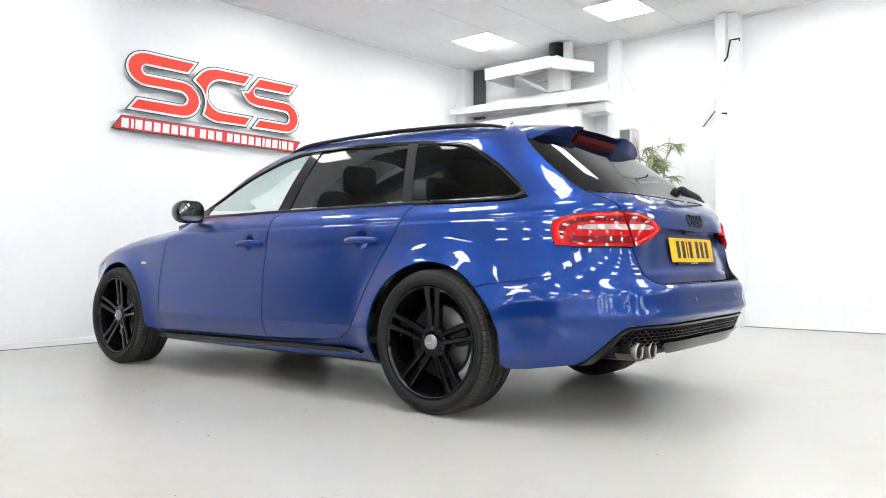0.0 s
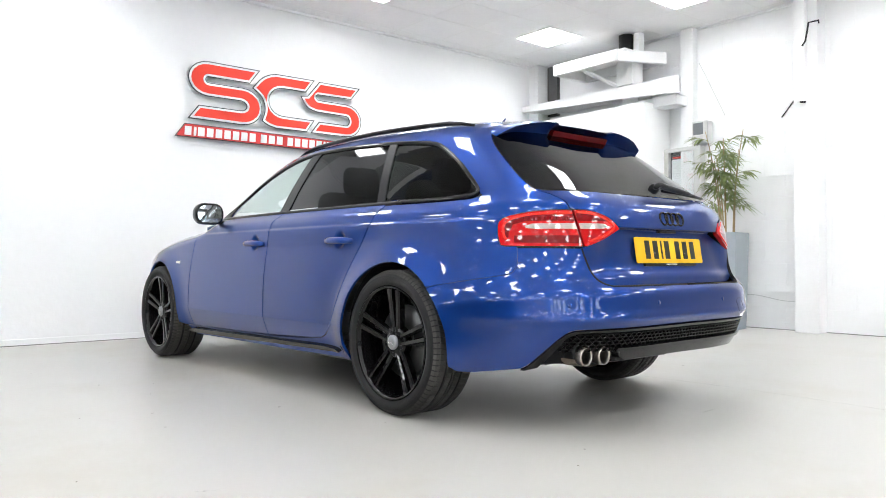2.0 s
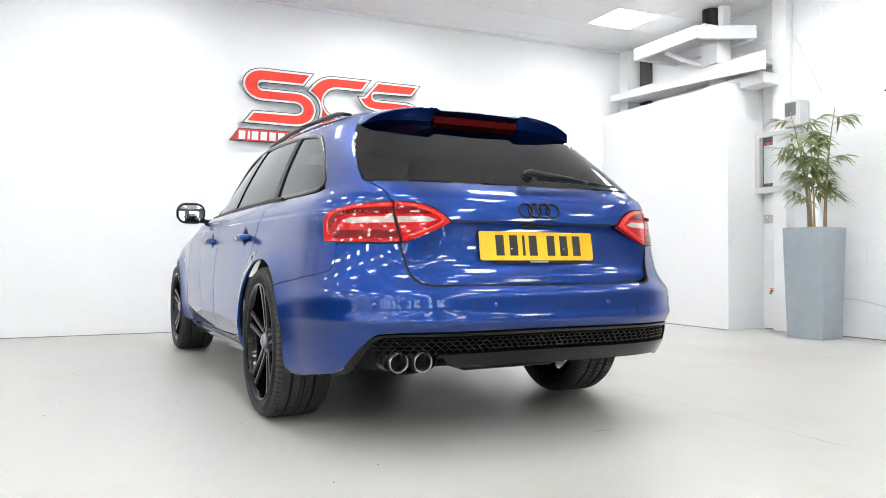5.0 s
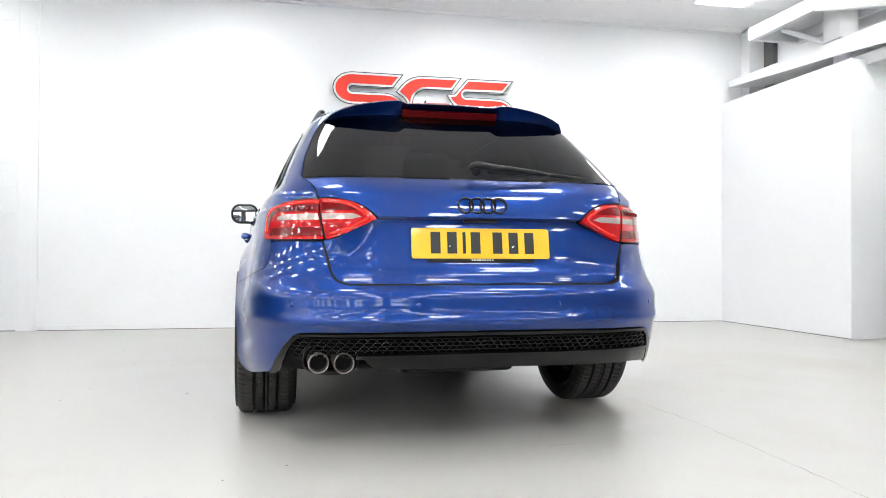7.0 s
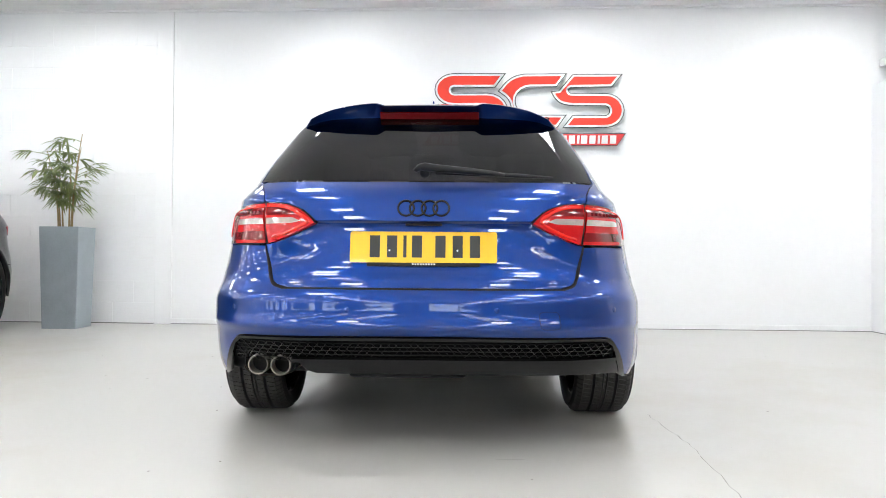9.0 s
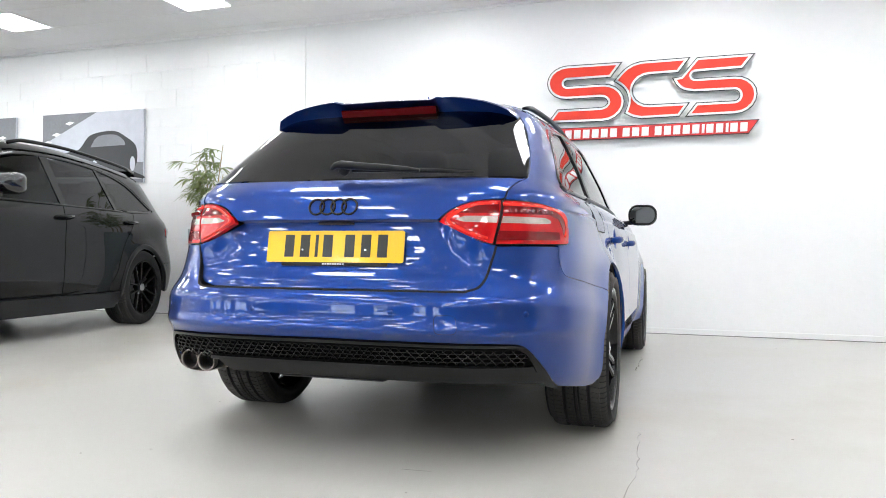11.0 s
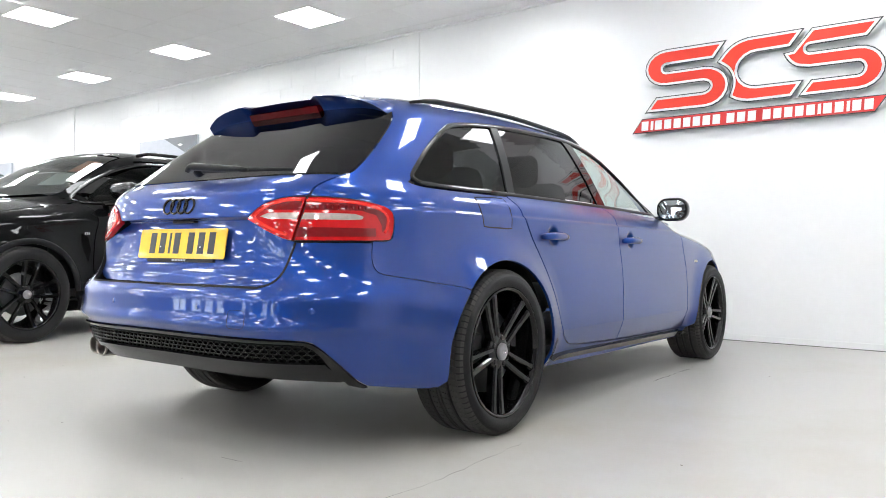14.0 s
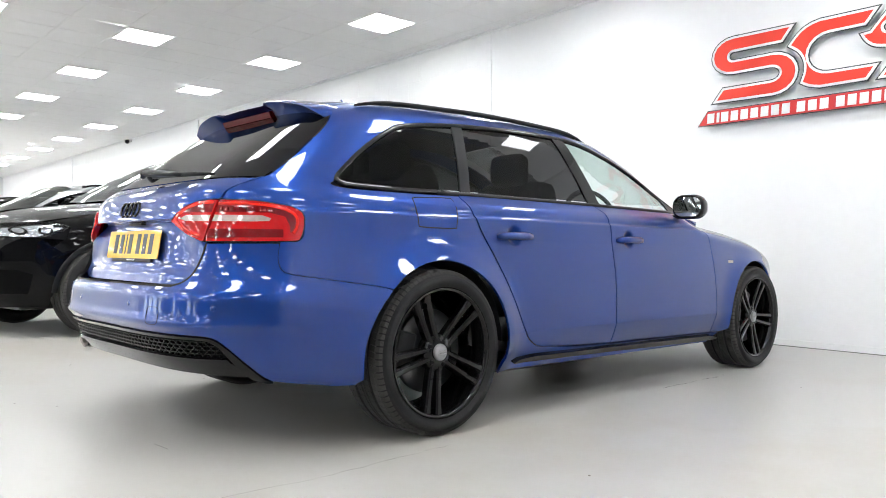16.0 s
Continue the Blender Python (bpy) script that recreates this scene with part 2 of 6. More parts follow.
block(WX - 0.2, EX + 0.2, EY - 0.2, WY + 0.2, CEIL + 0.12, CEIL + 0.2, 0, bm)
structure("ceiling", bm, CEILING, "suspended ceiling of pale mineral fibre tiles", "ceiling")
bm = bmesh.new()
for i in range(-1, 52):
    block(X0 + i * TX - 0.009, X0 + i * TX + 0.009, EY, WY, CEIL + 0.0008, CEIL + 0.003, 0, bm)
for j in range(-38, 16):
    block(WX, EX, Y0 + j * TY - 0.009, Y0 + j * TY + 0.009, CEIL + 0.0014, CEIL + 0.0026, 0, bm)
block(WX, WX + 0.022, EY, WY, CEIL - 0.02, CEIL + 0.004, 0, bm), block(WX, EX, WY - 0.022, WY, CEIL - 0.02, CEIL + 0.003, 0, bm)
structure("ceiling_grid", bm, GRID, "white metal bars of the suspended ceiling", "ceiling grid")

lamp = None
for i, j in sorted(lamp_cells):
    m = pose(X0 + (i + 0.5) * TX, Y0 + (j + 0.5) * TY, CEIL + 0.004)
    if lamp:
        copy_thing(lamp, m)
        continue
    lamp = thing("ceiling_light", m, "square white LED panel set in the ceiling", "ceiling light", "ceiling lights")
    bm = bmesh.new()
    for a0, a1, b0, b1 in ((-0.283, 0.283, -0.294, -0.27), (-0.283, 0.283, 0.27, 0.294), (-0.283, -0.262, -0.27, 0.27), (0.262, 0.283, -0.27, 0.27)):
        block(a0, a1, b0, b1, -0.006, 0.02, 0, bm)
    part("frame", bm, GRID, lamp)
    part("diffuser", block(-0.262, 0.262, -0.27, 0.27, 0.0, 0.012), LED, lamp, "glowing white diffuser")

JOINT = mat("grey_floor_joint", (0.20, 0.20, 0.195), 0.7, vary=0.2, scale=3)
for nm, b in (("west", block(WX, WX + 0.018, 0.79, 7.915, 0, 0.006)), ("west_block", block(WX, WX + 0.01, EY, 0.60, 0, 0.008)), ("north", block(-4.24, -0.9, WY - 0.006, WY, 0, 0.008)), ("partition", block(WX, -4.255, 7.918, 7.93, 0, 0.006))):
    structure("trim_" + nm, b, JOINT, "thin grey joint between floor and wall", "floor joint")

# ---- the estate car's outer surface, in its own axes: x ahead of the rear axle, y left, z up ----
ESTATE = {
    "body_w": spline([(0.12, 0.70), (0.17, 0.79), (0.22, 0.835), (0.30, 0.860), (0.36, 0.866), (0.50, 0.870), (0.62, 0.867), (0.75, 0.856), (0.84, 0.845), (0.90, 0.834), (1.2, 0.80)]),
    "green_w": spline([(0.80, 0.80), (0.93, 0.792), (0.985, 0.762), (1.10, 0.714), (1.20, 0.665), (1.29, 0.615), (1.335, 0.58), (1.37, 0.53), (1.395, 0.45), (1.41, 0.33), (1.418, 0.18), (1.42, 0.0)]),
    "rear_x": spline([(0.12, -0.70), (0.20, -0.80), (0.27, -0.90), (0.36, -0.965), (0.42, -0.990), (0.445, -1.004), (0.458, -1.017), (0.468, -1.024), (0.478, -1.0235), (0.50, -1.0165), (0.53, -1.0128), (0.56, -1.0105), (0.58, -1.003), (0.60, -0.985), (0.63, -0.958), (0.66, -0.943), (0.69, -0.935), (0.72, -0.9315), (0.76, -0.929), (0.80, -0.926), (0.86, -0.916), (0.92, -0.893), (0.96, -0.855), (0.985, -0.815), (1.10, -0.665), (1.28, -0.42), (1.34, -0.33), (1.38, -0.28), (1.42, -0.26)]),
    "roof_z": spline([(-1.1, 1.31), (-0.45, 1.365), (-0.2, 1.385), (0.2, 1.41), (0.7, 1.424), (1.1, 1.42), (1.35, 1.398), (1.7, 1.30), (2.0, 1.155), (2.25, 1.015), (4, 0.99)]),
    "bonnet_z": spline([(-2, 1.07), (1.9, 1.07), (2.2, 1.0), (2.7, 0.945), (3.2, 0.86), (3.5, 0.76), (3.65, 0.62), (3.75, 0.5)]),
    "front_x": spline([(0.12, 3.35), (0.2, 3.55), (0.4, 3.64), (0.6, 3.65), (0.75, 3.58), (0.86, 3.4), (1.1, 3.3)]),
    "axles": (0.0, 2.808), "hub": 0.322, "belt": 0.93, "top": 1.42, "flare": 0.34, "flare_out": 1.0, "cowl": 2.24, "tail_from": 0.1, "nose_from": 2.6, "shoulder": 0.17, "crease": 0.878, "tuck": 1.0, "low": 0.378, "cab_taper": 0.052, "cab_n": 5.2,
}
BODY = dict(ESTATE)


def smooth01(t):
    t = np.clip(t, 0, 1)
    return t * t * (3 - 2 * t)


def half_width(x, z):
    """Half the car's width at x and height z."""
    x, z = np.asarray(x, float), np.asarray(z, float)
    tail = smooth01((0.75 - x) / 1.15)
    wb = BODY["body_w"](z) * (1 - tail * np.interp(z, (0.3, 0.55, 0.8, 1.0), (0.0, 0.015, 0.045, 0.06))) * (1 - 0.05 * smooth01((x - 2.2) / 1.1))
    for a in BODY["axles"]:
        r = np.hypot(x - a, z - BODY["hub"])
        wb = wb + BODY["flare_out"] * smooth01((z - 0.16) / 0.14) * np.interp(np.abs(r - BODY["flare"] - 0.01), (0, 0.03, 0.08, 0.13, 0.18), (0.034, 0.031, 0.014, 0.003, 0.0))
    zc = BODY["crease"] - 0.06 * smooth01((x - 2.0) / 1.2)
    wb = wb + 0.007 * np.interp(z - zc, (-0.10, -0.006, 0.006), (0.0, 1.0, 0.0))
    zk = 0.514 - 0.10 * (x + 0.37)  # kink of the bumper's side
    wb = wb + BODY["tuck"] * 0.008 * np.interp(z - zk, (-0.11, 0.0, 0.07), (0.0, 1.0, 0.0)) * smooth01((-0.30 - x) / 0.12)
    low = BODY["low"]
    wb = wb - BODY["tuck"] * 0.30 * np.clip(low - z, 0, 0.13) * smooth01((x - 0.25) / 0.3) * smooth01((2.5 - x) / 0.2)
    zb = BODY["bonnet_z"](x)
    ze = zb - BODY["shoulder"]
    wb = wb * np.sqrt(np.clip(1 - (np.clip(z - ze, 0, None) / (zb - ze)) ** 2, 0, 1))
    zr = BODY["roof_z"](x)
    belt, top = BODY["belt"], BODY["top"]
    h = np.where(z > belt, belt + (z - belt) * (top - belt) / np.maximum(zr - belt, 0.03), z)
    wg = BODY["green_w"](np.clip(h, 0, top)) * (1 - BODY["cab_taper"] * smooth01((0.9 - x) / 1.5)) * np.where(x > 1.2, 1 - 0.04 * (x - 1.2), 1)
    wg = np.where(x < BODY["cowl"], wg, 0)
    k = 0.02
    w = np.where(np.abs(wb - wg) < k, np.maximum(wb, wg) + (k - np.abs(wb - wg)) ** 2 / (4 * k), np.maximum(wb, wg))
    n = np.interp(z, (0.6, 0.90, 0.99), (4.0, 4.0, BODY["cab_n"]))
    u = np.clip((BODY["tail_from"] - x) / (BODY["tail_from"] - BODY["rear_x"](z)), 0, 1)
    v = np.clip((x - BODY["nose_from"]) / (BODY["front_x"](z) - BODY["nose_from"]), 0, 1)
    return w * (1 - u**n) ** (1 / n) * (1 - v**3.2) ** (1 / 3.2)


SIDE, PIVOT, ROUND = -0.30, -0.30, 0.70


def surface(s, z, proud=0.0):
    """The point at s along the flank and round the tail (s = x ahead of SIDE), at height z."""
    s, z = np.broadcast_arrays(np.asarray(s, float), np.asarray(z, float))
    phi = math.pi / 2 + np.minimum(s - SIDE, 0) / ROUND
    lo, hi = np.zeros_like(s), np.full_like(s, 1.4)
    for _ in range(40):
        r = (lo + hi) / 2
        inside = r * np.sin(phi) < half_width(PIVOT - r * np.cos(phi), z)
        inside &= PIVOT - r * np.cos(phi) > BODY["rear_x"](z)
        lo, hi = np.where(inside, r, lo), np.where(inside, hi, r)
    x = np.where(s >= SIDE, s, PIVOT - lo * np.cos(phi))
    y = np.where(s >= SIDE, half_width(s, z), lo * np.sin(phi))
    p = np.stack([x, y, z], -1)
    return p + proud * normals(s, z) if proud else p


def normals(s, z, e=0.004):
    a = surface(s + e, z) - surface(s - e, z)
    b = surface(s, z + e) - surface(s, z - e)
    n = np.cross(b, a)
    return n / np.maximum(np.linalg.norm(n, axis=-1, keepdims=True), 1e-9)


def at_x(x, z):
    """s of the flank's point at x."""
    return x if x >= SIDE else SIDE - ROUND * (math.pi / 2 - math.atan2(float(half_width(x, z)), PIVOT - x))


def at_y(y, z):
    """s of the tail's point at y."""
    lo, hi = SIDE - ROUND * math.pi / 2, SIDE
    for _ in range(40):
        s = (lo + hi) / 2
        lo, hi = (s, hi) if float(surface(s, z)[1]) < y else (lo, s)
    return s

# ---- car materials ----
PAINT = mat("blue_metallic_paint", (0.0050, 0.0375, 0.215), 0.36, 0.72, vary=0.04, scale=500, Specular_IOR_Level=0.05, Coat_Weight=1.0, Coat_Roughness=0.004, Coat_IOR=1.50)
GLOSS_BLACK = mat("gloss_black", (0.004, 0.004, 0.0045), 0.3, vary=0.1, scale=50, Specular_IOR_Level=0.03, Coat_Weight=1.0, Coat_Roughness=0.02, Coat_IOR=1.36)
SATIN_BLACK = mat("satin_black_trim", (0.008, 0.008, 0.009), 0.36, Specular_IOR_Level=0.22, vary=0.15, scale=40)
RUBBER = mat("tyre_rubber", (0.011, 0.011, 0.0115), 0.6, Specular_IOR_Level=0.3, vary=0.25, scale=14, bump=0.15, bump_scale=120)
TREAD = mat("worn_tread_rubber", (0.036, 0.034, 0.032), 0.75, vary=0.35, scale=20, bump=0.3, bump_scale=150)
DISC = mat("brake_disc_steel", (0.10, 0.10, 0.10), 0.35, 0.9, vary=0.2, scale=25)
CAP = mat("grey_centre_cap", (0.30, 0.30, 0.31), 0.35, 0.5, vary=0.1)
CHROME = mat("bright_chrome", (0.72, 0.72, 0.72), 0.08, 1.0)
STEEL_PIPE = mat("sooty_exhaust_steel", (0.36, 0.33, 0.30), 0.42, 1.0, vary=0.25, scale=30)
SOOT = mat("soot", (0.01, 0.01, 0.01), 0.9, vary=0.3)
YELLOW = mat("yellow_reflective_plate", (0.90, 0.52, 0.005), 0.35, vary=0.03, scale=60, Coat_Weight=0.4)
INK = mat("black_plate_ink", (0.02, 0.02, 0.018), 0.4)
GREY_INK = mat("pale_print", (0.7, 0.7, 0.7), 0.5)
RED_LENS = mat("red_lens", (0.49, 0.005, 0.007), 0.15, vary=0.12, scale=30, Specular_IOR_Level=0.1, Coat_IOR=1.42, Coat_Weight=1.0, Coat_Roughness=0.01)
BRIGHT_LENS = mat("bright_red_guide", (0.82, 0.022, 0.014), 0.2, vary=0.1, scale=40, Specular_IOR_Level=0.1, Coat_IOR=1.42, Coat_Weight=1.0, Coat_Roughness=0.01)
DARK_LENS = mat("deep_red_lens", (0.17, 0.002, 0.004), 0.15, vary=0.15, scale=40, Specular_IOR_Level=0.1, Coat_IOR=1.42, Coat_Weight=1.0, Coat_Roughness=0.01)
CLEAR_LENS = mat("clear_lamp_lens", (0.52, 0.40, 0.37), 0.14, 0.35, vary=0.25, scale=60, Coat_Weight=1.0, Coat_Roughness=0.01)
TINTED = pane_glass("privacy_glass", (0.055, 0.055, 0.056), 0.9, low=0.020)
REAR_GLASS = pane_glass("dark_rear_glass", (0.014, 0.0138, 0.0135), 0.95, low=0.05)
SIDE_GLASS = pane_glass("green_side_glass", (0.74, 0.82, 0.79), 0.95)
MIRROR = mat("mirror_glass", (0.36, 0.38, 0.39), 0.02, 1.0)
CLOTH = mat("dark_seat_cloth", (0.028, 0.028, 0.029), 0.85, vary=0.2, scale=40, bump=0.2, bump_scale=300)
LINING = mat("grey_headlining", (0.10, 0.10, 0.095), 0.9, vary=0.05, scale=20)


def curve(points, k=5):
    """Points on a smooth open curve through the given ones."""
    p = np.array(points, float)
    q = np.vstack([2 * p[0] - p[1], p, 2 * p[-1] - p[-2]])
    out = []
    for i in range(len(p) - 1):
        a, b, c, d = q[i:i + 4]
        for t in np.arange(k) / k:
            out.append(tuple(0.5 * (2 * b + (c - a) * t + (2 * a - 5 * b + 4 * c - d) * t**2 + (3 * b - a - 3 * c + d) * t**3)))
    return out + [tuple(p[-1])]


def arch(cx, cz, r, a0, a1, n=16):
    return [(cx + r * math.cos(radians(a0 + (a1 - a0) * i / n)), cz + r * math.sin(radians(a0 + (a1 - a0) * i / n))) for i in range(n + 1)]


def gridded(outline, ds, dz, extra=(), extra_s=()):
    """A flat polygon in (s, z), cut along a grid so that it can be bent."""
    bm = bmesh.new()
    clean = []
    for p in outline:
        if not clean or math.dist(p, clean[-1]) > 0.0008:
            clean.append((float(p[0]), float(p[1])))
    if math.dist(clean[0], clean[-1]) < 0.0008:
        clean.pop()
    bm.faces.new([bm.verts.new((s, 0, z)) for s, z in clean])
    lo, hi = np.min(clean, axis=0), np.max(clean, axis=0)
    for axis, step in ((0, ds), (1, dz)):
        k = math.floor(lo[axis] / step) + 1
        while k * step < hi[axis] - 1e-6:
            co, no = ((k * step, 0, 0), (1, 0, 0)) if axis == 0 else ((0, 0, k * step), (0, 0, 1))
            bmesh.ops.bisect_plane(bm, geom=bm.verts[:] + bm.edges[:] + bm.faces[:], plane_co=co, plane_no=no, dist=1e-5)
            k += 1
    for s in extra_s:
        bmesh.ops.bisect_plane(bm, geom=bm.verts[:] + bm.edges[:] + bm.faces[:], plane_co=(s, 0, 0), plane_no=(1, 0, 0), dist=1e-5)
    for z in extra:
        bmesh.ops.bisect_plane(bm, geom=bm.verts[:] + bm.edges[:] + bm.faces[:], plane_co=(0, 0, z), plane_no=(0, 0, 1), dist=1e-5)
    return bm


MIRRORED = Matrix.Diagonal((1, -1, 1, 1))


def panel(name, outline, material, parent, proud=0.0, flange=0.012, ds=0.04, dz=0.03, whole=False, sides=("left", "right"), label="", surf=None, warp=None, extra=(), extra_s=()):
    """A panel of bodywork that follows the car's surface inside an outline in (s, z), its edges turned in.
    whole: the outline is the left half of a panel across the tail; else one is made for each side."""
    surf = surf or surface
    made = []
    bm = gridded(outline, ds, dz, extra, extra_s)
    bm.verts.ensure_lookup_table()
    s, z = np.array([v.co.x for v in bm.verts]), np.array([v.co.z for v in bm.verts])
    e = 0.004
    n = np.cross(surf(s, z + e) - surf(s, z - e), surf(s + e, z) - surf(s - e, z))
    n /= np.maximum(np.linalg.norm(n, axis=1, keepdims=True), 1e-9)
    p = surf(s, z) + proud * n
    if warp:
        p = warp(p)
    rim = [ed for ed in bm.edges if ed.is_boundary]
    for v, q in zip(bm.verts, p):
        v.co = q
    if flange:
        idx = {v: i for i, v in enumerate(bm.verts)}
        rim = [ed for ed in rim if not (whole and all(abs(v.co.y) < 1e-3 for v in ed.verts))]
        for ed in rim:
            ed.smooth = False
        twin = {}
        for ed in rim:
            for v in ed.verts:
                if v not in twin:
                    twin[v] = bm.verts.new(v.co - flange * Vector(n[idx[v]]))
        for ed in rim:
            a, b = ed.verts
            bm.faces.new((a, b, twin[b], twin[a]))
    if whole:
        other = bm.copy()
        moved(other, MIRRORED)
        merge(bm, other)
        bmesh.ops.remove_doubles(bm, verts=[v for v in bm.verts if abs(v.co.y) < 1e-3], dist=2e-3)
        return part(name, bm, material, parent, label, True)
    for side in sides:
        b = bm.copy()
        if side == "right":
            moved(b, MIRRORED)
        made.append(part(name, b, material, parent, label, True))
    bm.free()
    return made


def strip(name, line, width, material, parent, proud=0.006, sides=("left", "right"), whole=False, depth=0.01, label="", surf=None):
    """A narrow moulding along a line of (s, z) on the surface."""
    surf = surf or surface
    line = np.array(line)
    d = np.gradient(line, axis=0)
    nrm = np.stack([-d[:, 1], d[:, 0]], 1) / np.maximum(np.linalg.norm(d, axis=1, keepdims=True), 1e-9)
    bm = bmesh.new()
    rows = []
    e = 0.004
    for off, pr in ((-0.5, -depth), (-0.5, proud * 0.6), (-0.3, proud), (0.3, proud), (0.5, proud * 0.6), (0.5, -depth)):
        q = line + off * width * nrm
        n = np.cross(surf(q[:, 0], q[:, 1] + e) - surf(q[:, 0], q[:, 1] - e), surf(q[:, 0] + e, q[:, 1]) - surf(q[:, 0] - e, q[:, 1]))
        n /= np.maximum(np.linalg.norm(n, axis=1, keepdims=True), 1e-9)
        rows.append([bm.verts.new(c) for c in surf(q[:, 0], q[:, 1]) + pr * n])
    for a, b in zip(rows, rows[1:]):
        for i in range(len(line) - 1):
            bm.faces.new((a[i], a[i + 1], b[i + 1], b[i]))
    bm.faces.new([r[0] for r in rows]), bm.faces.new([r[-1] for r in rows][::-1])
    if whole:
        merge(bm, moved(bm.copy(), MIRRORED))
        return part(name, bm, material, parent, label, True)
    for side in sides:
        b = bm.copy()
        if side == "right":
            moved(b, MIRRORED)
        part(name, b, material, parent, label, True)
    bm.free()


# ---- a wheel: its axle along y, the outer face towards +y ----
def wheel_parts(parent, m, spokes=5, radius=0.33, rim=0.257, half=0.125, twin=(0.0175, 0.031, 0.0120), turn=90.0, cap_mat=CAP, flip=False):
    """Tyre, rim with twin-bar spokes, brake disc and caliper, under an empty that is the wheel."""
    hub = new("wheel")
    hub.empty_display_size = 0.1
    hub.parent = parent
    hub.matrix_local = m
    R1, w = radius, half
    tread_r = R1 - 0.007
    prof = [(rim - 0.004, w - 0.022), (rim + 0.008, w - 0.008), (rim + 0.02, w - 0.002), (rim + 0.045, w + 0.002), (R1 - 0.03, w - 0.004), (R1 - 0.012, w - 0.016), (tread_r, w - 0.034)]
    ribs = [0.052, 0.044, 0.008, -0.008, -0.044, -0.052]
    for a, b in zip(ribs[::2], ribs[1::2]):
        prof += [(tread_r, a), (tread_r - 0.006, a - 0.001), (tread_r - 0.006, b + 0.001), (tread_r, b)]
    prof += [(r, -h) for r, h in prof[6::-1]]
    part("tyre", lathe(prof, 72), RUBBER, hub, "black low-profile tyre", True)
    bm = bmesh.new()
    n = 84
    for k in range(n):
        for y0, y1, lag in ((w - 0.034, 0.056, 0.0), (0.040, 0.012, 0.5), (0.004, -0.004, 0.0), (-0.012, -0.040, 0.5), (-0.056, 0.034 - w, 0.0)):
            a0 = 2 * math.pi * (k + 0.06 + lag) / n
            a1 = 2 * math.pi * (k + 0.94 + lag) / n
            c = [(a0, y0), (a0 + 0.02, y1), (a1 + 0.02, y1), (a1, y0)]
            lo = [bm.verts.new(((tread_r - 0.003) * math.cos(a), y, (tread_r - 0.003) * math.sin(a))) for a, y in c]
            hi = [bm.verts.new((R1 * math.cos(a), y * 0.995, R1 * math.sin(a))) for a, y in c]
            bm.faces.new(hi)
            for i in range(4):
                bm.faces.new((lo[i], lo[(i + 1) % 4], hi[(i + 1) % 4], hi[i]))
    for k in range(n):  # lugs that turn over the shoulder
        for sg in (-1, 1):
            a0, a1 = 2 * math.pi * (k + 0.1) / n, 2 * math.pi * (k + 0.9) / n
            lo = [bm.verts.new((r * math.cos(a), sg * y, r * math.sin(a))) for a in (a0, a1) for r, y in ((R1 - 0.0005, w - 0.033), (R1 - 0.0075, w - 0.0165), (R1 - 0.019, w - 0.0085))]
            bm.faces.new((lo[0], lo[1], lo[4], lo[3])), bm.faces.new((lo[1], lo[2], lo[5], lo[4]))
    part("tread", bm, TREAD, hub, "siped tread blocks")
    # rim barrel and lip
    f = w - 0.012
    part("rim", lathe([(rim - 0.004, w - 0.02), (rim + 0.003, f + 0.004), (rim - 0.004, f + 0.006), (rim - 0.012, f), (rim - 0.016, f - 0.02), (rim - 0.03, 0.0), (rim - 0.035, -w + 0.03), (rim - 0.004, -w + 0.02)], 64), GLOSS_BLACK, hub, "gloss black alloy rim", True)
    for k in range(spokes):
        a = turn + 360 * k / spokes
        bm = bmesh.new()
        for sgn in (-1, 1):
            rows = []
            for t in np.linspace(0, 1, 7):
                r = 0.045 + t * (rim - 0.058)
                mid = sgn * (twin[0] + (twin[1] - twin[0]) * t)
                wd = twin[2] + 0.002 * t + 0.005 * max(t - 0.85, 0) / 0.15
                top = f - 0.026 + 0.022 * t**1.5
                rows.append([bm.verts.new((mid + u * wd, top + d, r)) for u, d in ((-1, -0.035), (-1, -0.007), (-0.55, 0), (0.55, 0), (1, -0.007), (1, -0.035))])
            for p, q in zip(rows, rows[1:]):
                for i in range(6):
                    bm.faces.new((p[i], p[(i + 1) % 6], q[(i + 1) % 6], q[i]))
            bm.faces.new(rows[0]), bm.faces.new(rows[-1])
        part("spoke", moved(bm, pose(0, 0, 0, 0, 90 - a)), GLOSS_BLACK, hub, "gloss black twin-bar spoke")
        b = math.radians(a + 36)
        part("wheel_bolt", moved(lathe([(0.0, f - 0.022), (0.009, f - 0.022), (0.011, f - 0.026), (0.011, f - 0.045)], 6), Matrix.Translation((0.055 * math.cos(b), 0, 0.055 * math.sin(b)))), SATIN_BLACK, hub)
    part("hub_disc", lathe([(0.0, f - 0.024), (0.04, f - 0.024), (0.068, f - 0.028), (0.076, f - 0.036), (0.076, f - 0.07), (0.0, f - 0.07)], 40), GLOSS_BLACK, hub, "", True)
    cap = part("centre_cap", lathe([(0.0, f - 0.009), (0.024, f - 0.01), (0.033, f - 0.014), (0.034, f - 0.03), (0.0, f - 0.03)], 32), cap_mat, hub, "round grey centre cap", True)
    bm = bmesh.new()
    for i in range(4):
        merge(bm, moved(lathe([(0.0062, 0), (0.0075, 0.001), (0.0075, 0), (0.0062, 0)], 16), pose((i - 1.5) * 0.0092, f - 0.0085, 0)))
    part("emblem", bm, CHROME, hub, "small plain ring emblem")
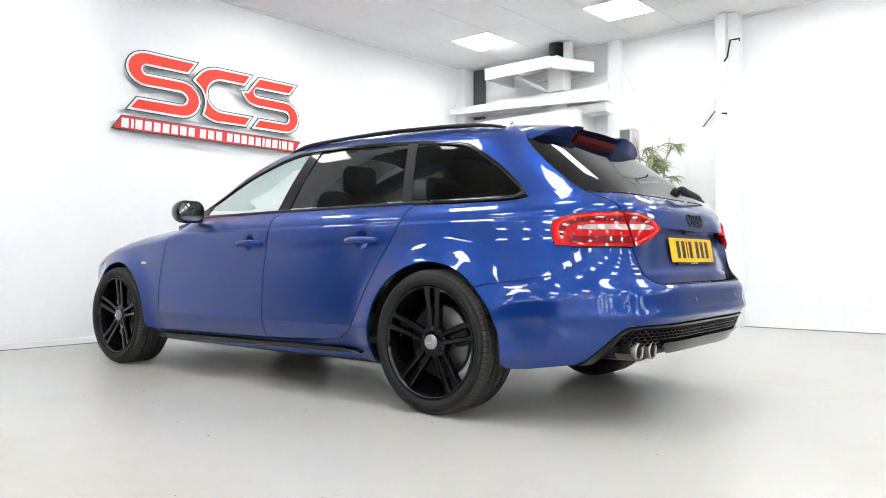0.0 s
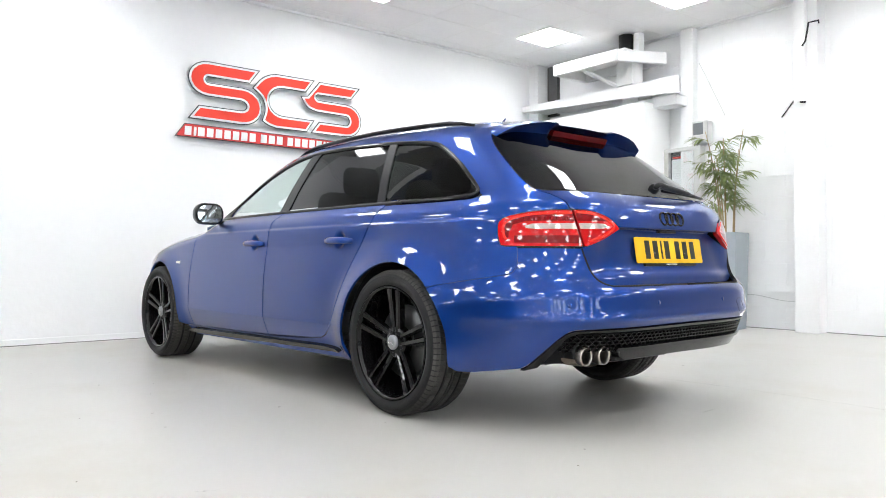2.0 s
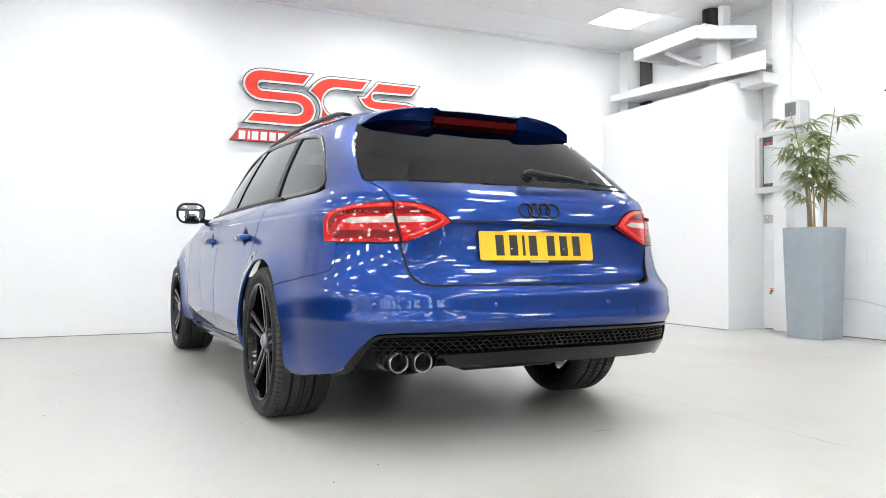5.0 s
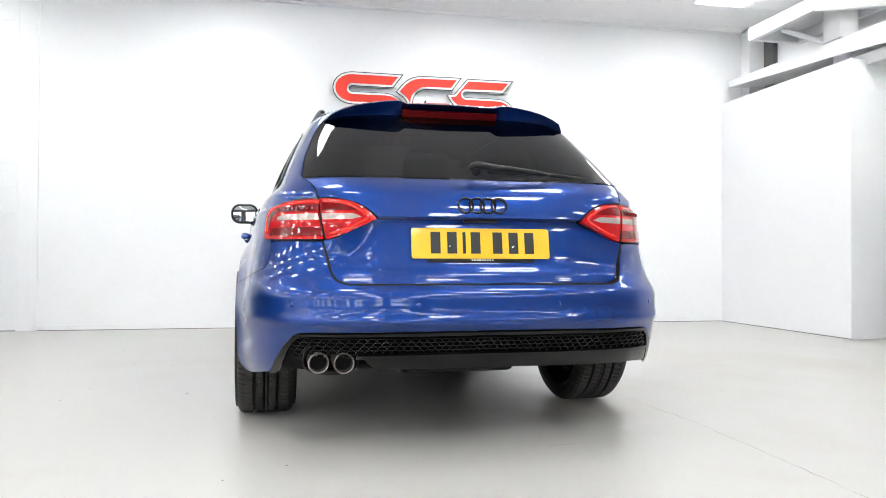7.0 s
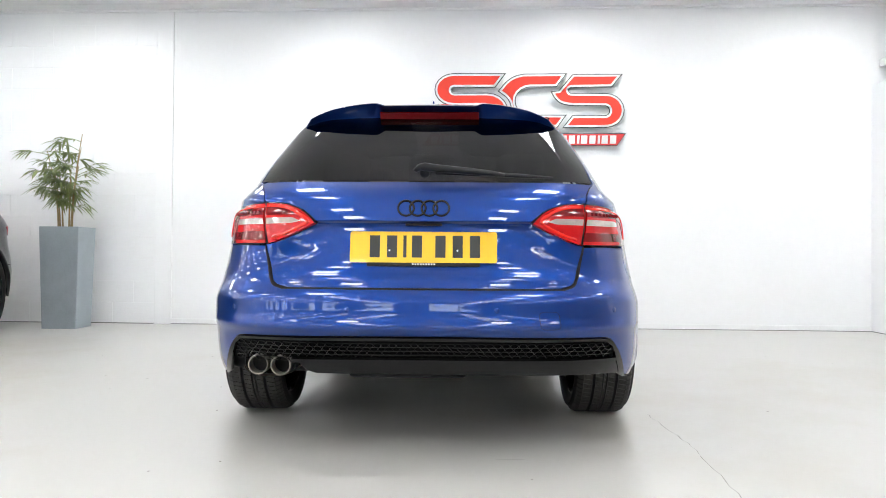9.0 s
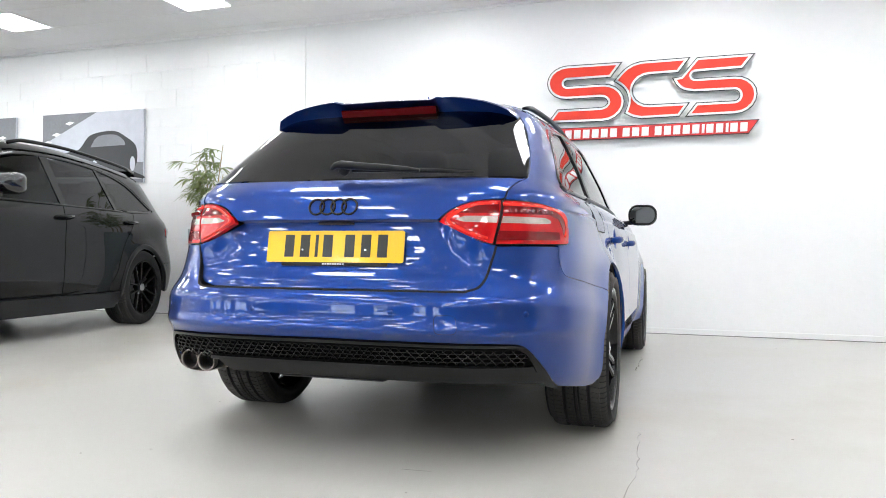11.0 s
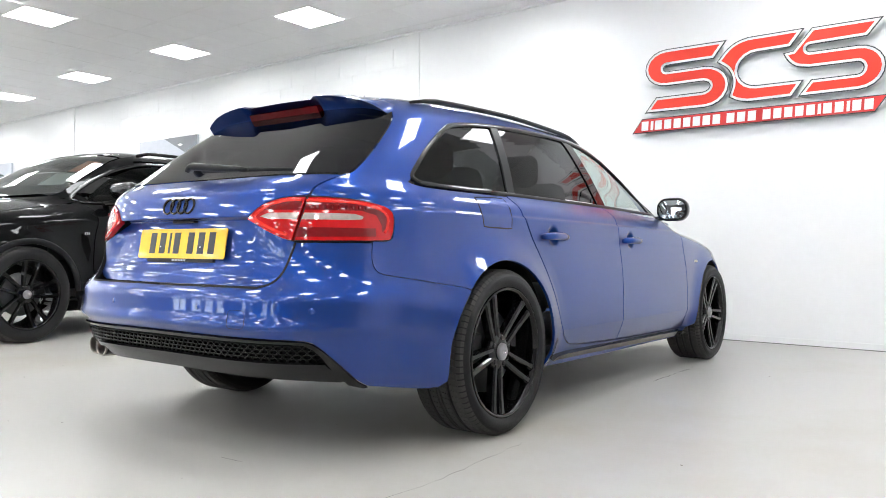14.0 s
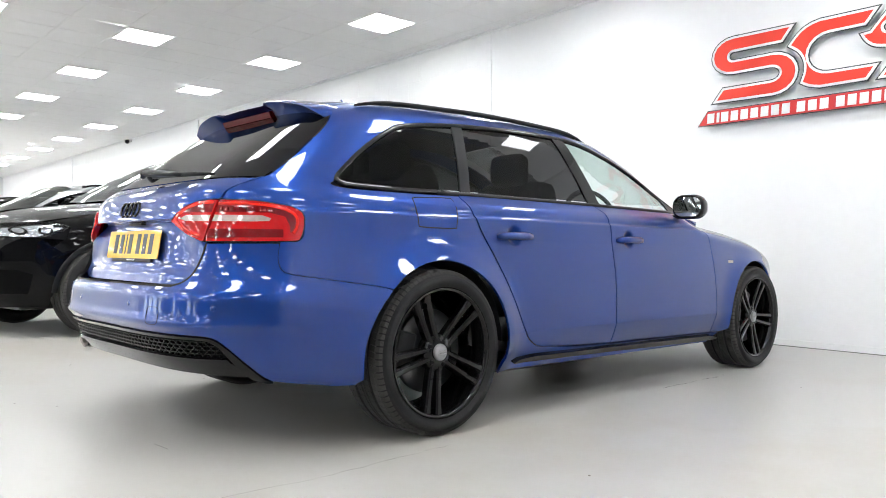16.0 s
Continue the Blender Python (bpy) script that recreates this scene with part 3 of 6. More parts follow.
    part("brake_disc", lathe([(0.05, 0.03), (0.165, 0.03), (0.168, 0.024), (0.168, 0.008), (0.165, 0.002), (0.05, 0.002)], 48), DISC, hub, "grey steel brake disc", True)
    cal = block(-0.05, 0.05, -0.02, 0.058, 0.10, 0.19, 0.012)
    part("brake_caliper", moved(cal, pose(0, 0, 0, 0, -75 if not flip else 75)), SATIN_BLACK, hub)
    return hub


# ---- the blue estate car ----
car = thing("estate_car", pose(-2.1015, 3.7675, 0, 0, 0, 181.6), "glossy blue metallic estate car with black trim and wheels", "car")
MID = SIDE - ROUND * math.pi / 2  # s at the middle of the tail
AR, AF, AZ, RA = -0.013, 2.785, 0.326, 0.370

glass_low = 0.982
dlo_top = [(-0.43, 0.99), (-0.405, 1.025), (-0.264, 1.137), (-0.10, 1.236), (0.014, 1.276), (0.32, 1.311), (0.7, 1.333), (1.05, 1.338), (1.3, 1.31), (1.62, 1.222), (1.85, 1.125), (2.02, 1.045)]
seam = [(-0.312, 1.29), (-0.40, 1.215), (-0.50, 1.137), (-0.632, 1.024), (-0.672, 0.994), (-0.735, 0.969), (-0.785, 0.94), (-0.802, 0.912)]
light_top = [(-0.806, 0.908), (-0.74, 0.905), (-0.67, 0.899), (-0.60, 0.885), (-0.565, 0.868), (-0.553, 0.845)]
light_end = [(-0.553, 0.845), (-0.556, 0.80), (-0.566, 0.768), (-0.585, 0.757)]
bumper_seam = [(-0.629, 0.755), (-0.634, 0.70), (-0.624, 0.662), (-0.60, 0.647), (-0.54, 0.636), (-0.472, 0.625), (-0.315, 0.599)]
rear_door_edge = [(0.71, 0.294), (0.62, 0.302), (0.565, 0.321), (0.505, 0.362), (0.455, 0.435), (0.39, 0.548), (0.305, 0.70), (0.225, 0.835), (0.175, 0.965)]

# flank: one pressing from the sill to the roof, round all the openings
roof_edge = [(x, float(BODY["roof_z"](x)) - 0.045) for x in np.linspace(2.0, -0.30, 24)]
flank = curve(rear_door_edge) + curve([(0.175, 0.965), (-0.1, 0.962), (-0.3, 0.962), (-0.40, 0.966), (-0.445, 0.978), (-0.43, 0.99), (-0.405, 1.025), (-0.264, 1.137), (-0.10, 1.236), (0.014, 1.276), (0.32, 1.311), (0.7, 1.333), (1.05, 1.338), (1.3, 1.31), (1.62, 1.222), (1.85, 1.125), (2.02, 1.045)], 4)
flank += [(2.10, 0.99), (2.20, 0.99), (2.10, 1.045)] + roof_edge + curve(seam) + curve(light_top) + curve(light_end) + [(-0.626, 0.757)] + curve(bumper_seam)
a_top = math.degrees(math.asin((0.588 - AZ) / RA))
flank += arch(AR, AZ, RA, 180 - a_top, -12, 24) + [(0.36, 0.205), (0.45, 0.212), (2.30, 0.195), (2.36, 0.252), (1.21, 0.268), (0.80, 0.284)]


def dish(hx):
    """A round hollow behind a door handle."""
    def warp(p):
        d = np.hypot(p[:, 0] - hx, p[:, 2] - 0.805)
        q = p.copy()
        q[:, 1] -= 0.024 * smooth01((1 - d / 0.05) * 1.25)
        return q
    return warp


CUP = tuple(0.805 + k * 0.01 for k in range(-5, 6))
CREASE = (0.374, 0.3775, 0.381, 0.86, 0.866, 0.872, 0.878, 0.884, 0.89)
panel("side_panel", flank, PAINT, car, extra=CREASE, dz=0.025, label="blue painted side pressing")
front_fender = [(2.282, 0.262), (2.36, 0.258)] + arch(AF, AZ, RA, 188, 0, 24) + [(3.3, 0.33), (3.42, 0.60), (3.35, 0.70), (3.0, 0.80), (2.6, 0.855), (2.2, 0.90), (2.107, 0.935)] + curve([(2.107, 0.935), (2.177, 0.86), (2.215, 0.76), (2.252, 0.55), (2.282, 0.262)])
panel("front_wing", front_fender, PAINT, car, dz=0.015, label="blue painted front wing")
panel("bonnet", [(3.345, 0.71), (3.0, 0.808), (2.6, 0.863), (2.2, 0.908), (2.13, 0.94)] + [(x, float(BODY["bonnet_z"](x)) - 0.004) for x in np.linspace(2.13, 3.36, 14)], PAINT, car, sides=("left", "right"), flange=0, label="blue bonnet half")
panel("front_bumper", [(3.15, 0.18), (3.135, 0.25), (3.15, 0.32), (3.305, 0.33), (3.425, 0.60), (3.36, 0.70), (3.52, 0.66), (3.60, 0.55), (3.62, 0.4), (3.53, 0.19)], PAINT, car, ds=0.02, label="blue front bumper")
panel("front_door", curve([(2.275, 0.262), (2.245, 0.55), (2.208, 0.76), (2.17, 0.86), (2.10, 0.935), (2.06, 0.968)], 4) + [(1.60, 0.972), (1.135, 0.972)] + curve([(1.135, 0.972), (1.168, 0.93), (1.175, 0.80), (1.192, 0.6), (1.201, 0.40), (1.211, 0.276)], 4), PAINT, car, extra=CREASE + CUP, extra_s=[1.326 + k * 0.01 for k in range(-5, 6)], warp=dish(1.326), dz=0.02, label="blue front door")
panel("rear_door", curve([(1.205, 0.277), (1.195, 0.40), (1.186, 0.6), (1.169, 0.80), (1.162, 0.93), (1.129, 0.972)], 4) + [(0.5, 0.972), (0.184, 0.970)] + [(s + 0.006, z + 0.003) for s, z in curve(rear_door_edge)[::-1]], PAINT, car, extra=CREASE + CUP, extra_s=[0.437 + k * 0.01 for k in range(-5, 6)], warp=dish(0.437), dz=0.02, label="blue rear door")
# tail
tail_seam = [(at_y(0.569, 0.752), 0.752), (at_y(0.562, 0.72), 0.72), (at_y(0.546, 0.655), 0.655), (at_y(0.526, 0.618), 0.618), (at_y(0.485, 0.602), 0.602)]
lens_in = [(-0.813, 0.908), (-0.85, 0.907), (-0.90, 0.900), (-0.95, 0.882), (-0.985, 0.858), (-1.014, 0.832)]
lens_low = [(-1.014, 0.832), (-0.975, 0.808), (-0.93, 0.782), (-0.89, 0.763), (-0.862, 0.754)]


def hollow(p):
    """The dished lower tailgate round the number plate."""
    y, z = np.abs(p[:, 1]), p[:, 2]
    d = np.interp(z, (0.60, 0.612, 0.635, 0.66, 0.75, 0.829, 0.837, 1.0), (0.050, 0.041, 0.026, 0.033, 0.040, 0.048, 0.0, 0.0)) * (1 - smooth01((y - 0.36 - 0.1 * (0.835 - z) / 0.2) / 0.17))
    q = p.copy()
    q[:, 0] += d
    return q


def tail_surface(s, z):
    q = surface(s, z)
    return hollow(q.reshape(-1, 3)).reshape(q.shape)


panel("tailgate", [(MID, 0.984), (at_y(0.30, 0.984), 0.984), (-0.705, 0.986)] + [(s - 0.007, z) for s, z in curve(seam)[-16:]] + curve(lens_in)[1:] + curve(lens_low) + curve([(s + 0.0 * z, z) for s, z in tail_seam]) + [(MID, 0.602)], PAINT, car, whole=True, dz=0.0125, ds=0.03, surf=tail_surface, extra=(0.6035, 0.612, 0.8285, 0.831, 0.834, 0.8368, 0.84), label="blue tailgate with a dished lower half")
strip("tailgate_gap", [(MID, 0.5995), (at_y(0.25, 0.5995), 0.5995), (at_y(0.42, 0.5995), 0.5995)] + [(a, b - 0.0025) for a, b in curve(tail_seam)[::-1]], 0.0065, DARK, car, proud=0.0012, whole=True, depth=0.012, label="dark gap round the tailgate")
panel("rear_window", [(MID, 0.990), (at_y(0.30, 0.990), 0.990), (-0.68, 0.994)] + [(s - 0.006, z) for s, z in curve(seam)[12::-1]] + [(-0.325, 1.30), (at_y(0.3, 1.30), 1.30), (MID, 1.30)], REAR_GLASS, car, whole=True, flange=0.0, label="dark tinted rear window")
bump_low = [(-0.645, 0.276), (-0.52, 0.255), (-0.46, 0.245), (-0.40, 0.243)]
dif_top = [(MID, 0.440), (-1.15, 0.439), (-0.95, 0.437), (-0.86, 0.435), (-0.81, 0.430), (-0.775, 0.405), (-0.72, 0.345), (-0.675, 0.297), (-0.645, 0.276)]
bumper = [(MID, 0.597)] + [(s, z - 0.005) for s, z in curve(tail_seam)[::-1]][:-1] + [(at_y(0.572, 0.748), 0.748), (-0.70, 0.750), (-0.632, 0.750)] + [(s - 0.0018, z - 0.0025) for s, z in curve(bumper_seam)][1:]
bumper += arch(AR, AZ, RA, 180 - a_top + 1, 190, 14) + curve(bump_low)[::-1] + curve(dif_top)[::-1]
panel("rear_bumper", bumper, PAINT, car, whole=True, ds=0.03, dz=0.01, label="blue rear bumper with parking sensors")
low = [(MID, 0.335), (-1.0, 0.333), (-0.80, 0.325), (-0.735, 0.318)]
panel("diffuser_surround", curve([(s, z - 0.004) for s, z in dif_top]) + [(-0.66, 0.272), (-0.70, 0.285)] + [(-0.745, 0.335), (-0.79, 0.400), (-0.82, 0.419), (-0.87, 0.423), (MID, 0.425)], GLOSS_BLACK, car, whole=True, proud=0.006, ds=0.03, dz=0.01, label="gloss black diffuser surround")
EXH = at_y(0.425, 0.32)
panel("diffuser_blade", [(MID, 0.350), (EXH, 0.349), (EXH - 0.015, 0.315), (EXH - 0.04, 0.303), (MID, 0.304)], GLOSS_BLACK, car, sides=("left",), proud=0.004, ds=0.03, dz=0.01, label="gloss black lower diffuser blade")
panel("diffuser_blade", [(MID, 0.350), (-0.80, 0.348), (-0.755, 0.343), (-0.705, 0.300), (-0.72, 0.295), (-0.80, 0.299), (MID, 0.304)], GLOSS_BLACK, car, sides=("right",), proud=0.004, ds=0.03, dz=0.01, label="gloss black lower diffuser blade")
panel("grille_back", [(MID, 0.427), (-0.87, 0.425), (-0.82, 0.421), (-0.785, 0.40), (-0.745, 0.342), (MID, 0.346)], DARK, car, whole=True, proud=-0.022, flange=0, dz=0.02)

for sd, end in (("left", EXH + 0.012), ("right", -0.765)):
    panel("diffuser_lip", [(MID, 0.361), (end, 0.359), (end + 0.008, 0.346), (MID, 0.347)], GLOSS_BLACK, car, proud=0.011, flange=0.014, ds=0.03, dz=0.006, sides=(sd,), label="gloss black lower grille lip")

# honeycomb mesh of the rear grille
bm = bmesh.new()
hw, hh = 0.0255, 0.0138
for row in range(6):
    for col in range(-1, 30):
        s0 = MID + (col + 0.5 * (row % 2)) * hw
        z0 = 0.3515 + row * hh
        hexa = [(s0 + hw * 0.5 * u, z0 + hh * 0.5 * v) for u, v in ((-0.68, 1.0), (0.68, 1.0), (1.0, 0.0), (0.68, -1.0), (-0.68, -1.0), (-1.0, 0.0))]
        if s0 < MID - 0.01 or any(z > 0.424 or z < 0.343 or s > -0.745 - (0.342 - z) * -0.62 - 0.005 for s, z in hexa):
            continue
        outer = surface([p[0] for p in hexa], [p[1] for p in hexa])
        inner = surface([s0 + (p[0] - s0) * 0.86 for p in hexa], [z0 + (p[1] - z0) * 0.80 for p in hexa])
        o = [bm.verts.new(q) for q in outer]
        i_ = [bm.verts.new(q) for q in inner]
        b_ = [bm.verts.new((q[0] + 0.014, q[1], q[2])) for q in inner]
        for k in range(6):
            j = (k + 1) % 6
            bm.faces.new((o[k], o[j], i_[j], i_[k])), bm.faces.new((i_[k], i_[j], b_[j], b_[k]))
merge(bm, moved(bm.copy(), MIRRORED))
part("honeycomb_grille", bm, GLOSS_BLACK, car, "black honeycomb mesh grille")

# underside and inner shell, seen through gaps and arches
panel("inner_shell", [(-0.80, 0.28), (-0.80, 0.93), (-0.5, 0.955), (2.05, 0.955), (2.2, 0.90), (3.3, 0.70), (3.5, 0.55), (3.5, 0.25), (3.16, 0.25)] + arch(AF, AZ, RA + 0.03, -5, 185, 16) + [(2.3, 0.22), (0.42, 0.22)] + arch(AR, AZ, RA + 0.03, -5, 185, 16) + [(-0.5, 0.29)], DARK, car, proud=-0.022, flange=0, ds=0.08, dz=0.06)
bm = bmesh.new()
block(-0.72, 0.0 - 0.42, -0.62, 0.62, 0.275, 0.315, 0.02, bm), block(0.40, 2.38, -0.70, 0.70, 0.175, 0.22, 0.02, bm), block(-0.5, 0.5, -0.52, 0.52, 0.25, 0.34, 0.02, bm), block(2.3, 3.4, -0.56, 0.56, 0.19, 0.25, 0.02, bm)
part("underbody", bm, SATIN_BLACK, car, "black underbody trays")
part("silencer", block(-0.80, -0.52, -0.16, 0.28, 0.265, 0.31, 0.02), SATIN_BLACK, car, "blackened exhaust silencer")
for a in BODY["axles"]:
    for sg in (-1, 1):
        bm = bmesh.new()
        c = AR if a == 0 else AF
        ring = arch(c, AZ, RA + 0.012, 3, 177, 20)
        rows = [[bm.verts.new((x, sg * y, z)) for x, z in ring] for y in (0.45, 0.838)]
        for i in range(20):
            bm.faces.new((rows[0][i], rows[0][i + 1], rows[1][i + 1], rows[1][i]))
        bm.faces.new(rows[0])
        part("arch_liner", bm, DARK, car, "black wheel arch liner")

# glazing and its trims
panel("quarter_window", curve([(0.205, 0.992), (-0.2, 0.990), (-0.36, 0.994), (-0.392, 1.006), (-0.375, 1.035), (-0.24, 1.142), (-0.09, 1.224), (0.02, 1.261), (0.285, 1.293)], 4)[:-1] + [(0.285, 1.293)], TINTED, car, proud=-0.004, flange=0, label="tinted fixed quarter light")
panel("rear_door_window", [(0.25, 0.992), (1.09, 0.992)] + curve([(1.09, 0.992), (1.06, 1.10), (1.0, 1.325)], 4) + [(0.7, 1.318), (0.335, 1.296)], TINTED, car, proud=-0.004, flange=0, label="tinted rear door window")
panel("front_door_window", [(1.19, 0.990)] + curve([(1.19, 0.990), (1.155, 1.10), (1.085, 1.322)], 4) + curve([(1.1, 1.322), (1.3, 1.296), (1.60, 1.212), (1.83, 1.113), (1.93, 1.06)], 4) + [(1.935, 0.985)], SIDE_GLASS, car, proud=-0.004, flange=0, label="clear front door window")
panel("mirror_triangle", [(1.945, 0.984), (1.94, 1.058), (2.03, 1.012), (2.08, 0.984)], SATIN_BLACK, car, proud=0.002, flange=0.008, label="black mirror corner panel")
strip("window_frame", curve([(0.10, 0.980), (-0.1, 0.976), (-0.33, 0.978), (-0.405, 0.988), (-0.402, 1.02), (-0.264, 1.127), (-0.10, 1.224), (0.014, 1.264), (0.30, 1.299), (0.7, 1.322), (1.05, 1.327), (1.3, 1.299), (1.62, 1.211), (1.85, 1.114), (2.02, 1.03), (2.06, 0.99)], 5), 0.017, GLOSS_BLACK, car, proud=0.006, label="gloss black window surround")
strip("waist_moulding", [(s, 0.977) for s in np.linspace(2.06, 0.06, 40)], 0.014, SATIN_BLACK, car, proud=0.006, label="satin black waist moulding")
panel("b_pillar", [(1.09, 0.985), (1.19, 0.985)] + curve([(1.188, 0.99), (1.155, 1.10), (1.088, 1.328)], 4) + curve([(0.998, 1.328), (1.06, 1.10), (1.09, 0.99)], 4), GLOSS_BLACK, car, proud=0.0015, flange=0.008, label="gloss black door pillar trim")
panel("c_pillar", [(0.198, 0.985), (0.255, 0.985), (0.34, 1.298), (0.28, 1.294)], SATIN_BLACK, car, proud=0.003, flange=0.008, label="satin black pillar trim")
panel("roof", [(x, float(BODY["roof_z"](x)) - 0.047) for x in np.linspace(-0.29, 1.38, 20)] + [(x, float(BODY["roof_z"](x)) - 0.0012) for x in np.linspace(1.38, -0.29, 20)], PAINT, car, flange=0, dz=0.008, label="blue roof half")
panel("headlining", [(x, float(BODY["roof_z"](x)) - 0.03) for x in np.linspace(-0.29, 1.3, 16)] + [(x, float(BODY["roof_z"](x)) - 0.0012) for x in np.linspace(1.3, -0.29, 16)], LINING, car, proud=-0.03, flange=0, dz=0.01, label="grey headlining")
panel("windscreen", [(x, float(BODY["roof_z"](x)) - 0.03) for x in np.linspace(1.4, 2.16, 12)] + [(x, float(BODY["roof_z"](x)) - 0.002) for x in np.linspace(2.16, 1.4, 12)], SIDE_GLASS, car, proud=0.003, flange=0, dz=0.008, label="windscreen")
panel("sill_strip", [(0.43, 0.253), (0.48, 0.264), (0.60, 0.271), (2.25, 0.250), (2.36, 0.232), (2.34, 0.222), (2.2, 0.220), (0.6, 0.242), (0.48, 0.246)], GLOSS_BLACK, car, proud=0.022, flange=0.03, dz=0.012, label="gloss black sill strip")
panel("fuel_flap", curve([(-0.085, 0.945), (0.0, 0.95), (0.105, 0.953), (0.122, 0.94), (0.10, 0.838), (0.085, 0.826), (0.0, 0.825), (-0.085, 0.827), (-0.10, 0.84), (-0.097, 0.93), (-0.085, 0.945)], 3), PAINT, car, proud=0.0008, flange=0.003, sides=("right",), label="blue fuel filler flap")
fl = curve([(-0.085, 0.945), (0.0, 0.95), (0.105, 0.953), (0.122, 0.94), (0.10, 0.838), (0.085, 0.826), (0.0, 0.825), (-0.085, 0.827), (-0.10, 0.84), (-0.097, 0.93), (-0.085, 0.945)], 3)
strip("flap_gap", fl, 0.005, DARK, car, proud=0.0014, sides=("right",), depth=0.002)

# rear lamps: outer lamp in the flank, inner lamp in the tailgate
outer = [(s - 0.0, z) for s, z in curve([(-0.809, 0.903), (-0.74, 0.901), (-0.67, 0.894), (-0.60, 0.880), (-0.57, 0.865), (-0.559, 0.845), (-0.562, 0.80), (-0.571, 0.772), (-0.585, 0.762), (-0.70, 0.758), (-0.848, 0.757)], 4)]
inner = [(-0.857, 0.758), (-0.818, 0.903)] + [(s + 0.004, z - 0.004) for s, z in curve([(-0.85, 0.907), (-0.90, 0.900), (-0.95, 0.882), (-0.985, 0.858), (-1.008, 0.833)], 4)] + curve([(-1.005, 0.829), (-0.975, 0.812), (-0.93, 0.786), (-0.89, 0.767), (-0.865, 0.758)], 4)
for side in ("left", "right"):
    for shape, name in ((outer, "rear_lamp"), (inner, "tailgate_lamp")):
        lens = panel(name, shape, RED_LENS, car, proud=0.004, flange=0.02, ds=0.02, dz=0.01, sides=(side,), label="red rear lamp with a clear band")[0]
        if name == "rear_lamp":
            kinds = [("clear_band", [(-0.822, 0.848), (-0.83, 0.826), (-0.70, 0.826), (-0.66, 0.829), (-0.655, 0.838), (-0.68, 0.847)], CLEAR_LENS), ("red_guide", [(-0.815, 0.882), (-0.82, 0.858), (-0.66, 0.858), (-0.615, 0.845), (-0.60, 0.812), (-0.60, 0.79), (-0.58, 0.79), (-0.575, 0.84), (-0.60, 0.868), (-0.66, 0.880)], DARK_LENS), ("lower_band", [(-0.838, 0.800), (-0.848, 0.768), (-0.62, 0.772), (-0.62, 0.800)], DARK_LENS)]
        else:
            kinds = [("clear_band", [(-0.836, 0.848), (-0.842, 0.826), (-0.93, 0.828), (-0.958, 0.836), (-0.93, 0.848)], CLEAR_LENS), ("red_guide", [(-0.827, 0.888), (-0.833, 0.858), (-0.94, 0.858), (-0.963, 0.862), (-0.93, 0.880), (-0.89, 0.890)], DARK_LENS)]
        for nm, sh, mt in kinds:
            panel(nm, sh, mt, lens, proud=0.0055, flange=0.001, ds=0.02, dz=0.01, sides=(side,))
        if name == "rear_lamp":
            bm = bmesh.new()
            for i in range(9):
                q = surface(-0.80 + i * 0.019, 0.868, 0.007)
                merge(bm, moved(block(-0.004, 0.004, -0.004, 0.004, -0.006, 0.006, 0.001, None, 1), Matrix.Translation(q)))
            if side == "right":
                moved(bm, MIRRORED)
            part("led_row", bm, DARK_LENS, lens, "row of small dark red diodes")
            guide = [(-0.815, 0.889), (-0.74, 0.888), (-0.66, 0.881), (-0.605, 0.866), (-0.580, 0.842), (-0.582, 0.805), (-0.592, 0.786)]
        else:
            guide = [(-0.832, 0.892), (-0.885, 0.887), (-0.935, 0.870), (-0.978, 0.838), (-0.955, 0.814), (-0.905, 0.787), (-0.870, 0.775)]
        strip("light_guide", curve(guide, 4), 0.011, BRIGHT_LENS, lens, proud=0.0075, sides=(side,), depth=0.001, label="bright red light guide")
strip("lamp_gasket", outer + outer[:1], 0.006, SATIN_BLACK, car, proud=0.003, depth=0.004)

# number plate: yellow with plain bars, in a black holder
pl = thing("number_plate")
pl.parent = car
pl.matrix_local = pose(-0.899, 0, 0.745, -9, 0, -90)
part("plate_face", plate(rounded(0.52, 0.111, 0.008), -0.003), YELLOW, pl, "yellow reflective plate face")
x = -0.195
for gap, wd in ((0, 0.05), (0.011, 0.05), (0.011, 0.016), (0.011, 0.05), (0.033, 0.05), (0.011, 0.05), (0.011, 0.05)):
    x += gap
    part("printed_bar", plate([(0.1 * wd, -0.0395), (0.82 * wd, -0.0395), (0.82 * wd, 0.0395), (0.1 * wd, 0.0395)], -0.001), INK, pl, "", False, pose(x, -0.003, 0.002))
    x += wd
part("plate_holder", moved(block(-0.2, 0.2, -0.002, 0.012, -0.068, -0.05, 0.002), pose(0, 0, 0)), BLACK, pl, "black plastic plate holder")
bm = bmesh.new()
for i in range(9):
    merge(bm, moved(plate([(0, 0), (0.006, 0), (0.006, 0.006), (0, 0.006)], -0.0008), pose(-0.04 + i * 0.0095, -0.0022, -0.064)))
part("small_print", bm, GREY_INK, pl, "pale print bars")
for sx in (-0.12, 0.12):
    part("screw", moved(lathe([(0, -0.005), (0.004, -0.0045), (0.005, -0.003)], 10), pose(sx, 0, -0.012)), CHROME, pl)

